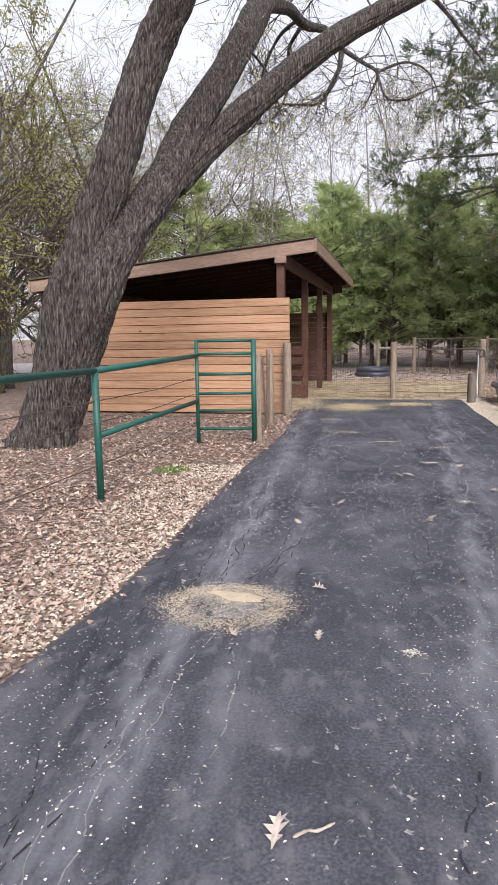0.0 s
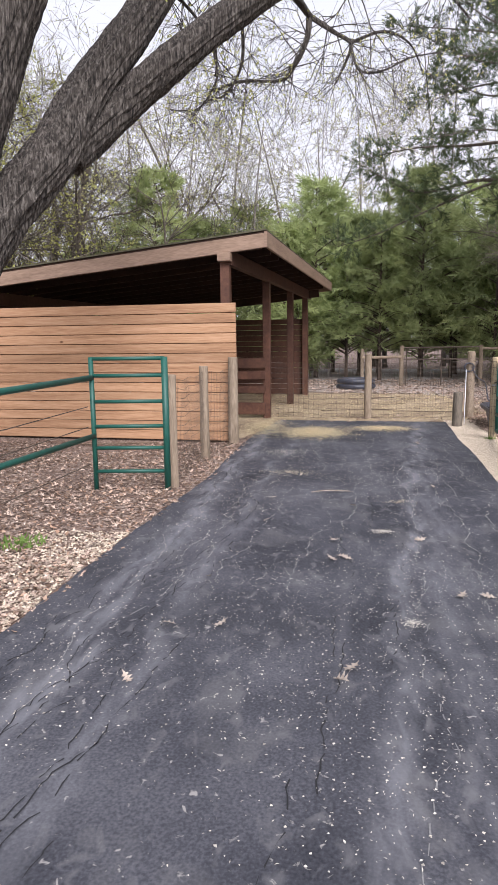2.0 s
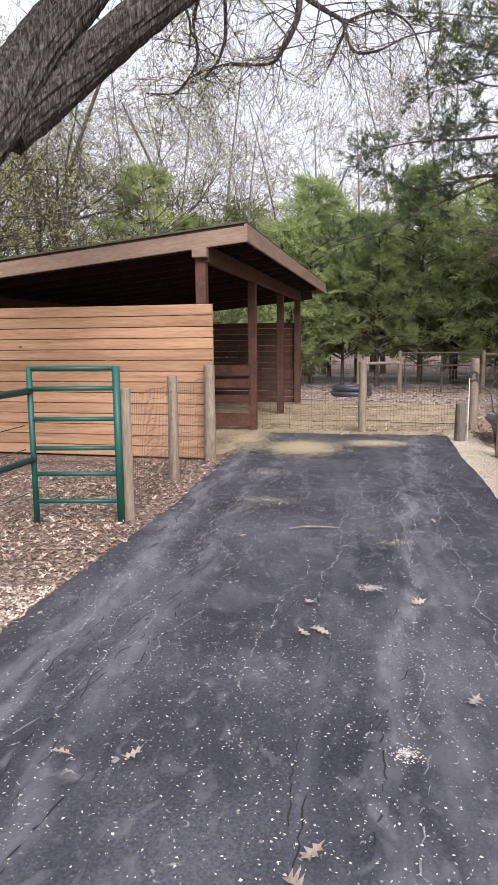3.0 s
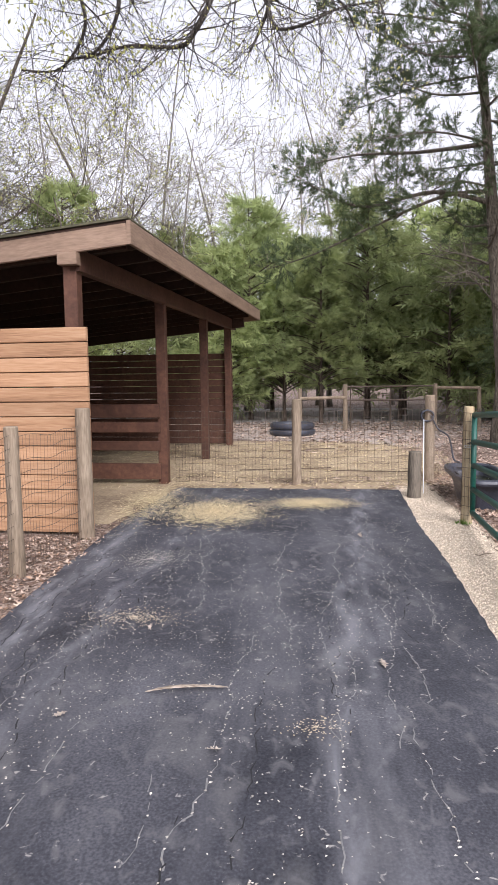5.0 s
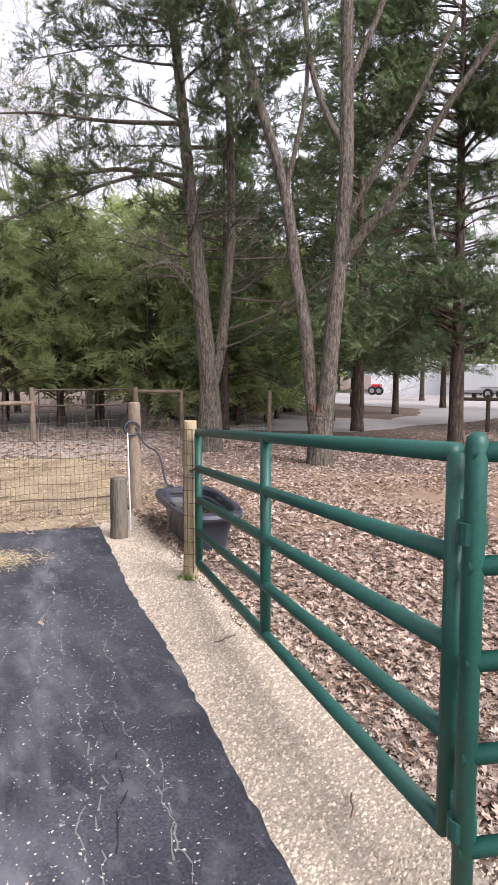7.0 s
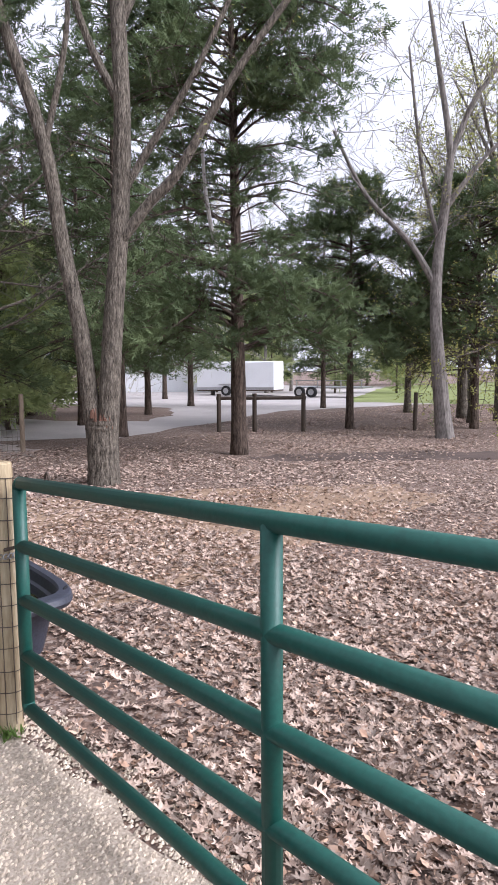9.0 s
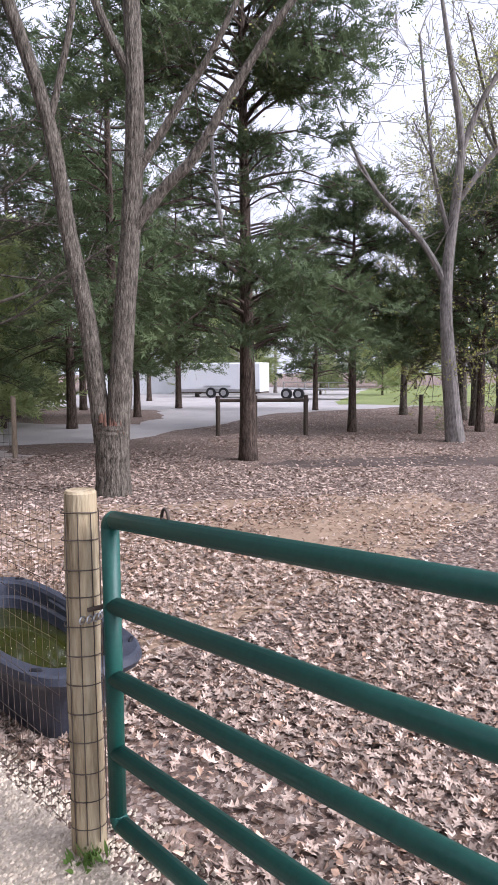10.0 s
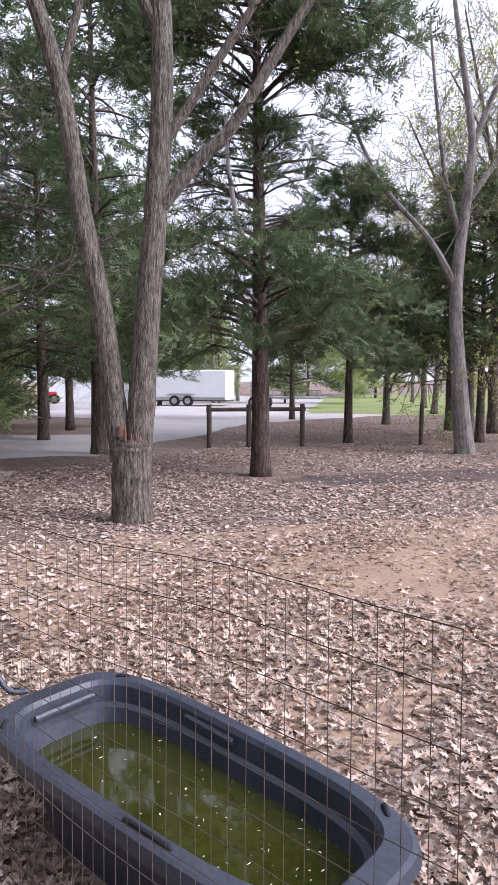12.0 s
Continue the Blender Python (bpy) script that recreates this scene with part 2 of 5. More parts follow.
knotty(M_CEDAR)
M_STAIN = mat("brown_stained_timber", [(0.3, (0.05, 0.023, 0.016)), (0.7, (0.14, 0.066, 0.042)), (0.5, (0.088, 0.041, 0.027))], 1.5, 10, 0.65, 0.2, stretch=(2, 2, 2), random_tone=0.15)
# the brown stain again, darkened to paint in the shade under the roof
M_UNDER = mat("shaded_stained_roof_timber", [(0.3, (0.022, 0.012, 0.009)), (0.7, (0.06, 0.032, 0.022))], 1.5, 10, 0.8, 0.2, stretch=(2, 2, 2), random_tone=0.15)
M_FASCIA = mat("brown_fascia", [(0.3, (0.165, 0.108, 0.076)), (0.7, (0.36, 0.252, 0.182))], 1.5, 10, 0.6, 0.2, stretch=(1, 1, 6), random_tone=0.08)
M_ROOF = mat("mossy_shingles", [(0.3, (0.05, 0.05, 0.035)), (0.7, (0.14, 0.13, 0.08))], 2, 30, 0.95, 0.6)
M_GREEN = mat("green_painted_steel", [(0.3, (0.004, 0.055, 0.041)), (0.72, (0.012, 0.1, 0.075))], 6, 60, 0.5, 0.1, spec=0.55)
M_POST = mat("weathered_post", [(0.3, (0.11, 0.083, 0.06)), (0.7, (0.37, 0.30, 0.225)), (0.5, (0.235, 0.183, 0.132))], 3, 25, 0.85, 0.5, stretch=(3, 3, 0.4), random_tone=0.15)
M_WIRE = mat("rusty_wire", [(0.3, (0.06, 0.045, 0.035)), (0.7, (0.16, 0.125, 0.10))], 8, 60, 0.6, 0, metal=0.4)
M_TUB = mat("black_rubber", [(0.3, (0.018, 0.020, 0.028)), (0.7, (0.06, 0.066, 0.09))], 4, 60, 0.42, 0.15, spec=0.5)
M_WATER = mat("algae_water", [(0.3, (0.014, 0.016, 0.003)), (0.7, (0.042, 0.046, 0.008))], 3, 30, 0.03, 0.01, spec=0.5)
M_BARK = mat("grey_bark", [(0.38, (0.012, 0.0105, 0.0095)), (0.64, (0.2, 0.18, 0.16)), (0.5, (0.068, 0.058, 0.05))], 40, 85, 0.95, 1.0, stretch=(1, 1, 0.12), blend=0.4, dist=0.05)
M_PALEBARK = mat("pale_bark", [(0.35, (0.09, 0.08, 0.072)), (0.65, (0.32, 0.29, 0.265))], 8, 30, 0.95, 0.6, stretch=(1, 1, 0.3), blend=0.5, dist=0.03)
M_BARK2 = mat("brown_bark", [(0.37, (0.03, 0.025, 0.02)), (0.65, (0.24, 0.208, 0.168)), (0.5, (0.115, 0.098, 0.078))], 30, 90, 0.95, 1.0, stretch=(1, 1, 0.22), blend=0.45, dist=0.03)
M_CEDARBARK = mat("cedar_bark", [(0.37, (0.022, 0.016, 0.012)), (0.65, (0.19, 0.145, 0.115)), (0.5, (0.085, 0.062, 0.048))], 26, 90, 0.95, 1.0, stretch=(1, 1, 0.16), blend=0.45, dist=0.03)
M_TWIG = mat("grey_twigs", [(0.3, (0.19, 0.172, 0.155)), (0.7, (0.40, 0.37, 0.335))], 2, 10, 0.95, 0)
M_NEEDLE = mat("cedar_needles", [(0.3, (0.15, 0.19, 0.085)), (0.7, (0.52, 0.57, 0.25)), (0.5, (0.34, 0.395, 0.175))], 0.6, 5, 0.9, 0, random_tone=0.3, translucent=0.5, blend=0.4)
M_NEEDLE2 = mat("blue_cedar_needles", [(0.3, (0.042, 0.066, 0.034)), (0.7, (0.17, 0.22, 0.10))], 0.6, 5, 0.9, 0, random_tone=0.25, translucent=0.3)
M_SPRING = mat("spring_leaves", [(0.3, (0.26, 0.265, 0.07)), (0.7, (0.50, 0.50, 0.17))], 0.6, 5, 0.8, 0, random_tone=0.25, translucent=0.5)
M_LEAF = mat("dry_oak_leaves", [(0.34, (0.13, 0.083, 0.06)), (0.68, (0.62, 0.52, 0.44)), (0.5, (0.40, 0.30, 0.238))], 7, 60, 0.8, 0.4, random_tone=0.55, island=True)
M_LEAF2 = mat("trodden_oak_leaves", [(0.3, (0.18, 0.12, 0.092)), (0.7, (0.60, 0.50, 0.425)), (0.5, (0.39, 0.29, 0.235))], 1.2, 5, 0.85, 0, random_tone=0.45, island=True)
M_WHITE = mat("white_paint", [(0.3, (0.68, 0.69, 0.71)), (0.7, (0.82, 0.83, 0.85))], 1, 12, 0.5, 0)


# ---- ground ----
def sheet(name, pts, z, material, label, category, rag=0.0, step=0.25, seed=0):
    """A flat patch of ground with a slightly ragged outline."""
    rng, out = random.Random(seed), []
    for i, a in enumerate(pts):
        b = pts[(i + 1) % len(pts)]
        d = math.dist(a, b)
        k = max(1, int(d / step)) if rag else 1
        for q in range(k):
            w = q / k
            out.append((a[0] + (b[0] - a[0]) * w + rng.uniform(-rag, rag), a[1] + (b[1] - a[1]) * w + rng.uniform(-rag, rag), z))
    mb = MB()
    mb.v, mb.f = out, [tuple(range(len(out)))]
    return tagged(part(name, mb, material), label, category, kind="structure")


sheet("ground", [(-900, -900), (900, -900), (900, 900), (-900, 900)], 0.0, M_DIRT, "brown woodland ground under fallen leaves", "ground")
ROAD_L = [(-0.95, -14), (-0.8, -4), (-0.72, 0), (-0.61, 1.76), (-0.45, 2.75), (-0.36, 3.7), (-0.27, 5.3), (-0.13, 7.0), (0.06, 8.8), (0.1, 10.7), (0.2, 12.4), (0.45, 14.2)]
ROAD_R = [(3.55, 13.97), (3.39, 11.9), (3.34, 10.4), (3.26, 9.2), (3.15, 7.9), (3.1, 6), (3.0, 0), (2.9, -14)]
sheet("asphalt_drive", ROAD_L + ROAD_R, 0.015, M_ASPHALT, "worn dark asphalt drive dusted with sawdust", "driveway", 0.011, 0.08, 1)
sheet("gravel_verge", [(3.3, 13.9), (3.0, 9), (2.95, 7.75), (3.2, 7.9), (3.45, 8.12), (3.75, 8.5), (3.85, 9.2), (3.95, 12.2), (4.05, 14.6), (3.7, 14.3)], 0.006, M_GRAVEL, "pale crushed gravel verge beside the drive", "gravel", 0.05, 0.2, 2)
sheet("straw_yard", [(0.1, 11.9), (0.3, 14.2), (3.6, 14.0), (4.6, 15), (5.2, 18.6), (3.6, 20.4), (0.6, 21), (-5, 20.8), (-5, 12.3)], 0.004, M_STRAW, "trampled straw and dirt yard beside the shelter", "ground", 0.12, 0.3, 3)
sheet("pale_leaf_ground", [(-9, 21.2), (0.6, 21.2), (3.6, 20.7), (5.2, 18.9), (6.2, 20.6), (9.5, 21.6), (9.8, 24.6), (6, 25.8), (-5, 26.3), (-12, 27.4)], 0.005, mat("pale_trodden_ground", [(0.32, (0.20, 0.165, 0.14)), (0.68, (0.56, 0.49, 0.44)), (0.5, (0.40, 0.34, 0.30))], 1.2, 14, 0.95, 0.6, blend=0.6, dist=0.02), "pale dusty ground strewn with dry leaves", "ground", 0.25, 0.4, 12)
sheet("bare_earth", [(4.6, 13.2), (6.2, 12.9), (8.5, 12.8), (10.5, 13.2), (10.8, 14.2), (9.2, 15.6), (7.6, 16.9), (6.3, 17.4), (5.6, 16.2), (4.9, 14.6)], 0.003, M_EARTH, "bare reddish earth worn through the leaves", "ground", 0.2, 0.3, 8)
# bare soil with the cedar's shade put into its dark colour
sheet("damp_soil", [(11.6, 17.9), (12.6, 17.5), (13.8, 16.6), (15.2, 15.2), (16.2, 13.8), (15.2, 13.6), (13.8, 14.8), (12.6, 16.0), (11.8, 17.0)], 0.004, mat("damp_soil", [(0.3, (0.045, 0.033, 0.028)), (0.7, (0.15, 0.11, 0.092))], 1.5, 35, 0.95, 0.6), "soil under the cedar, coloured dark for its shade", "ground", 0.2, 0.3, 10)
sheet("gravel_lane", [(-30, 28), (-5, 26.5), (6, 26.0), (10.5, 24.3), (12.2, 23.0), (17.9, 24.8), (23, 27), (36, 24), (60, 20), (60, 60), (18, 60), (20, 44), (22, 32.5), (19, 29), (16.2, 26.7), (14.5, 29), (14, 33), (0, 37), (-30, 38)], 0.008, M_ROAD, "pale grey gravel lane curving through the trees", "road", 0.2, 0.8, 4)
sheet("grass_field", [(33.5, 31), (31, 29), (32.3, 25), (33.8, 21), (33, 8), (30, -60), (300, -60), (300, 60), (60, 45)], 0.012, M_GRASS, "bright green grass field past the trees", "grass", 0.3, 1.0, 5)


# ---- open timber shelter ----
U, N = Vector((0.0988, 0.9951, 0)), Vector((-0.9951, 0.0988, 0))
CORNER = Vector((-0.06, 11.5, 0))
TURN = -5.67
W, D = 4.5, 8.55


def at_shed(a, b, z):
    """A place a metres left along the front and b metres back from the front corner."""
    return CORNER + N * a + U * b + Vector((0, 0, z))


shed = thing("shelter", CORNER, "open-sided horse shelter of cedar boards under a sloping roof", "shed", turn=TURN)


def local_box(name, x, y, z, s, material, parent=shed, label="", tilt=0.0, bev=0.006):
    """A timber in the shelter's own frame: x to the right of the corner, y back."""
    ob = part(name, MB().box((0, 0, 0), s, None, bev), material, parent, label)
    ob.matrix_basis = pose(x, y, z, 0, tilt, 0)
    return ob


SLOPE = math.degrees(math.atan(0.098))


def roof_z(x):
    """Underside height of the rafters at x."""
    return 2.845 + 0.098 * x


for b in (0, 3.13, 6.02, 8.55):
    for a in (0, W):
        local_box("post", -a - (0.08 if a == 0 else -0.08), b + 0.02, (roof_z(-a) - 0.1) / 2, (0.14, 0.14, roof_z(-a) - 0.1), M_STAIN)
z, i = 0.03, 0
while z < 2.0:
    h = 0.14
    local_box("board", -W / 2 + 0.06, -0.075, z + h / 2, (W + 0.06, 0.035, h), M_CEDAR)
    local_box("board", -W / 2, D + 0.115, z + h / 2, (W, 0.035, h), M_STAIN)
    z, i = z + h + 0.009, i + 1
z = 0.03
while z < 2.2:
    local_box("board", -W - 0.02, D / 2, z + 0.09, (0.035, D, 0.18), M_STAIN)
    z += 0.195
for z, h in ((0.2, 0.24), (0.58, 0.14), (0.86, 0.16), (1.1, 0.2)):
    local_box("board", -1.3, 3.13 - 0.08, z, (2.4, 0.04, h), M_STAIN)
for b in (D + 0.02,):
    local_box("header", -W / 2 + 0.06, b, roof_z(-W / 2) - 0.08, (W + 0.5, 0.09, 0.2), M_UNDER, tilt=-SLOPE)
local_box("beam", -0.02, D / 2 + 0.25, roof_z(0) - 0.08, (0.1, D + 0.6, 0.22), M_STAIN)
local_box("beam", -W + 0.02, D / 2 + 0.25, roof_z(-W) - 0.08, (0.1, D + 0.6, 0.22), M_STAIN)
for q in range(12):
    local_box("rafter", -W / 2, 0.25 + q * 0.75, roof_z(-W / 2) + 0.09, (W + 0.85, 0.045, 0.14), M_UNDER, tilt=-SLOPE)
RW = W + 1.06
RB, RL = D / 2 + 0.28, D + 0.76
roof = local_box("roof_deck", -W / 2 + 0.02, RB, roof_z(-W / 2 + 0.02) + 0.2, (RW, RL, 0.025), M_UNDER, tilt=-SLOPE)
local_box("shingles", -W / 2 + 0.02, RB, roof_z(-W / 2 + 0.02) + 0.23, (RW + 0.06, RL + 0.05, 0.022), M_ROOF, tilt=-SLOPE)
for b in (RB - RL / 2 + 0.02, RB + RL / 2 - 0.02):
    local_box("fascia", -W / 2 + 0.02, b, roof_z(-W / 2 + 0.02) + 0.095, (RW, 0.04, 0.225), M_FASCIA, tilt=-SLOPE)
for s in (-1, 1):
    x = -W / 2 + 0.02 + s * (RW / 2 + 0.01)
    local_box("fascia", x, RB, roof_z(x) + 0.095, (0.04, RL + 0.02, 0.225), M_FASCIA)
local_box("beam_end", -0.06, -0.1, roof_z(0) - 0.08, (0.2, 0.1, 0.12), M_FASCIA)


# ---- posts, gates and fences ----
def round_post(x, y, h, r, label, seed=0, lean=(0, 0), group="round fence posts"):
    rng = random.Random(seed)
    mb = MB()
    pts, rad = [], []
    for k in range(7):
        t = k / 6
        pts.append((x + lean[0] * t + rng.uniform(-1, 1) * r * 0.06, y + lean[1] * t + rng.uniform(-1, 1) * r * 0.06, -0.05 + (h + 0.05) * t))
        rad.append(r * (1.05 - 0.1 * t) * rng.uniform(0.97, 1.03))
    pts.append((pts[-1][0], pts[-1][1], h + 0.008))
    rad.append(rad[-1] * 0.9)
    mb.tube(pts, rad, 24)
    return tagged(part("fence_post", mb, M_POST, smooth=False), label, "fence post", group)


M_GPOST = mat("pale_treated_post", [(0.34, (0.15, 0.10, 0.055)), (0.68, (0.56, 0.47, 0.32)), (0.5, (0.40, 0.315, 0.195))], 5, 26, 0.85, 0.6, stretch=(3, 3, 0.45), blend=0.4)
round_post(3.912, 11.955, 1.25, 0.057, "round pale timber gate post wrapped in wire", 1).data.materials[0] = M_GPOST
round_post(4.11, 14.72, 1.28, 0.075, "weathered round timber corner post", 2)
round_post(2.15, 14.48, 1.25, 0.07, "weathered round timber post in the wire fence", 3)
round_post(3.65, 13.45, 0.6, 0.085, "short sawn-off timber post stub", 4).data.materials[0] = mat("grey_stub", [(0.3, (0.06, 0.052, 0.042)), (0.7, (0.26, 0.22, 0.175))], 3, 25, 0.9, 0.6, stretch=(3, 3, 0.4))
round_post(-0.22, 10.05, 1.22, 0.06, "weathered round timber post beside the shelter", 5)
round_post(-0.02, 11.3, 1.3, 0.075, "weathered square-cut timber post beside the shelter", 6)
round_post(-0.24, 8.32, 1.2, 0.06, "timber post behind a green gate frame", 7)
round_post(3.7, 23.6, 1.3, 0.07, "weathered timber post of the far fence", 8)
round_post(2.43, 23.5, 1.2, 0.06, "weathered timber post of the far fence", 9)


def pipes(name, segs, r, parent, label="", n=12):
    mb = MB()
    for a, b in segs:
        mb.tube([a, b], r, n)
    return part(name, mb, M_GREEN, parent, label, True)


G0, G1 = Vector((3.935, 11.822, 0)), Vector((3.59, 8.47, 0))
gate = thing("field_gate", G0, "green tubular steel field gate with five rails", "gate")


def on_gate(t, z):
    return (G1 - G0) * t + Vector((0, 0, z))


RAILS = [(1.177, 1.398), (0.894, 1.108), (0.649, 0.838), (0.394, 0.568), (0.146, 0.27)]
for i, (a, b) in enumerate(RAILS):
    pipes("rail", [(on_gate(0.008 if i in (0, 4) else 0.0, a), on_gate(0.991, b))], 0.0288, gate)
for t in (0.0, 0.486, 0.991):
    pipes("upright", [(on_gate(t, 0.145 + 0.13 * t + (0.027 if t == 0 else 0)), on_gate(t, 1.172 + 0.226 * t - (0.022 if t == 0 else 0)))], 0.029, gate)
for z, way in ((1.177, 1), (0.146, -1)):
    bend = MB().tube([on_gate(0.008 * (1 - math.cos(w)), z - way * 0.027 * (1 - math.sin(w))) for w in (k * math.pi / 12 for k in range(7))], 0.0292, 14)
    part("elbow", bend, M_GREEN, gate, "", True)
for z in (0.36, 1.22):
    pipes("hinge", [(on_gate(0.985, z - 0.05) + Vector((0.02, -0.03, 0)), on_gate(0.985, z + 0.05) + Vector((0.02, -0.03, 0)))], 0.036, gate, n=10)
ring = MB().tube([on_gate(0.09, 1.228) + Vector((0, 0.014 * math.cos(w), 0.026 * math.sin(w))) for w in (k * math.pi / 6 for k in range(13))], 0.005, 6)
part("ring", ring, M_WIRE, gate, "dark steel latch ring", True)
gpost = thing("gate_post", (3.572, 8.40, 0), "green painted steel pipe gate post", "gate post")
part("pipe", MB().tube([(0, 0, -0.05), (0, 0, 1.43), (0, 0, 1.449), (0, 0, 1.46), (0, 0, 1.465)], [0.030, 0.030, 0.027, 0.018, 0.005], 20), M_GREEN, gpost, "", True)
for z in (0.34, 1.19):
    part("hinge_strap", MB().tube([(0.004, 0.012, z - 0.032), (0.004, 0.012, z - 0.03), (0.004, 0.012, z + 0.03), (0.004, 0.012, z + 0.032)], [0.034, 0.038, 0.038, 0.034], 18, True, 1.15), M_GREEN, gpost, "green steel hinge strap")
panel = thing("corral_panel", (3.57, 8.4, 0), "green tubular steel panel with five rails", "fence panel")
PD = Vector((0.974, -0.228, 0))
for z in (1.41, 1.10, 0.83, 0.56, 0.28):
    pipes("rail", [(PD * -0.02 + Vector((0, 0, z)), PD * 3.2 + Vector((0, 0, z)))], 0.028, panel)
pipes("upright", [(PD * 3.2 + Vector((0, 0, 0.0)), PD * 3.2 + Vector((0, 0, 1.43)))], 0.03, panel)

narrow = thing("narrow_gate", (-1.03, 8.13, 0), "narrow green tubular steel walk-through panel", "gate")
for x in (0, 0.76):
    pipes("upright", [((x, x * 0.1, -0.03), (x, x * 0.1, 1.40))], 0.026 if x == 0 else 0.035, narrow)
for z in (1.385, 1.21, 0.94, 0.68, 0.45, 0.2):
    pipes("rail", [((0, 0, z), (0.76, 0.076, z))], 0.02, narrow)
rails = thing("pipe_fence", (-1.28, 4.91, 0), "green steel pipe fence rail on a pipe post", "fence")
pipes("post", [((0, 0, -0.05), (0, 0, 1.15))], 0.032, rails)
pipes("top_rail", [((0.25, 3.22, 1.19), (0, 0, 1.165)), ((0, 0, 1.165), (-0.75, -5, 1.19))], 0.03, rails)
pipes("low_rail", [((0.25, 3.22, 0.58), (0, 0, 0.59))], 0.028, rails)




# ---- trees ----
def smooth_line(pts, steps=5):
    """A smooth line through points."""
    pts, out = [Vector(p) for p in pts], []
    for i in range(len(pts) - 1):
        a, b = pts[max(i - 1, 0)], pts[i]
        c, d = pts[i + 1], pts[min(i + 2, len(pts) - 1)]
        for q in range(steps):
            t = q / steps
            out.append(0.5 * ((2 * b) + (c - a) * t + (2 * a - 5 * b + 4 * c - d) * t * t + (3 * b - a - 3 * c + d) * t ** 3))
    return out + [pts[-1]]


def limb(mb, pts, r0, r1, n=10, rough=0.05, seed=0, steps=5, ridge=0.0, flare=0.0):
    """A limb through points, tapering and knobbly, with a flared foot when asked."""
    rng = random.Random(seed)
    out = smooth_line(pts, steps)
    k = len(out) - 1
    rad = [(r0 + (r1 - r0) * (i / k)) * rng.uniform(1 - rough, 1 + rough) * (1 + flare * math.exp(-9.0 * i / k)) for i in range(k + 1)]
    mb.tube(out, rad, n, True, 1.0, ridge)
    return out, rad


def kite(mb, p, d, side, long, wide, bend=0.0):
    """A small leaf-shaped blade."""
    k = len(mb.v)
    up = d.cross(side)
    mid = p + d * (long * 0.45)
    mb.v += [tuple(p), tuple(mid + side * wide + up * bend), tuple(p + d * long), tuple(mid - side * wide + up * bend)]
    mb.f.append((k, k + 1, k + 2, k + 3))


def any_way(rng):
    while True:
        v = Vector((rng.uniform(-1, 1), rng.uniform(-1, 1), rng.uniform(-1, 1)))
        if 0.05 < v.length < 1:
            return v.normalized()


def twigs(wood, leaf, rng, p, d, long, r, depth, droop=0.0, leaves=0, leaf_size=0.05, spread=0.7, sides=3, least=0.0):
    """A branch that forks on and on into fine twigs, with leaves on the last of them."""
    pts, q, w = [p], p, d
    k = 4 if depth > 2 else 2
    for _ in range(k):
        w = (w + any_way(rng) * 0.22 + Vector((0, 0, -droop))).normalized()
        q = q + w * (long / k)
        pts.append(q)
    wood.tube(pts, [max(least, r * (1 - 0.6 * i / k)) for i in range(k + 1)], sides if r < 0.03 else 5, False)
    if depth <= 1:
        for _ in range(leaves):
            o = pts[rng.randint(1, k)] + any_way(rng) * 0.1
            e = any_way(rng)
            kite(leaf, o, e, e.orthogonal().normalized(), leaf_size * rng.uniform(0.6, 1.3), leaf_size * 0.3)
    if depth > 0:
        for _ in range(rng.randint(3, 4)):
            i = rng.randint(1, k)
            e = (w + any_way(rng) * spread).normalized()
            twigs(wood, leaf, rng, pts[i], e, long * rng.uniform(0.5, 0.75), r * 0.5, depth - 1, droop, leaves, leaf_size, spread, sides, least)


def sprays(mb, rng, a, b, count, size, puff):
    """Flat feathery evergreen sprigs about a branchlet from a to b, each of a few small leaflets."""
    d = (b - a).normalized()
    for _ in range(max(1, count // 6)):
        o = a.lerp(b, rng.random() ** 0.8) + any_way(rng) * (puff * rng.random())
        e = (d * 0.9 + any_way(rng) * 0.8).normalized()
        w = e.cross(any_way(rng)).normalized()
        s = size * rng.uniform(0.6, 1.3)
        for q in range(6):
            f = (e * 0.8 + w * (0.75 if q % 2 else -0.75) * (1.0 if q < 5 else 0.1)).normalized()
            g = f.cross(e.cross(w)) * (s * 0.17)
            p = o + e * (s * 0.34 * q)
            k = len(mb.v)
            mb.v += [tuple(p - g), tuple(p + g), tuple(p + f * (s * rng.uniform(0.7, 1.15)))]
            mb.f.append((k, k + 1, k + 2))


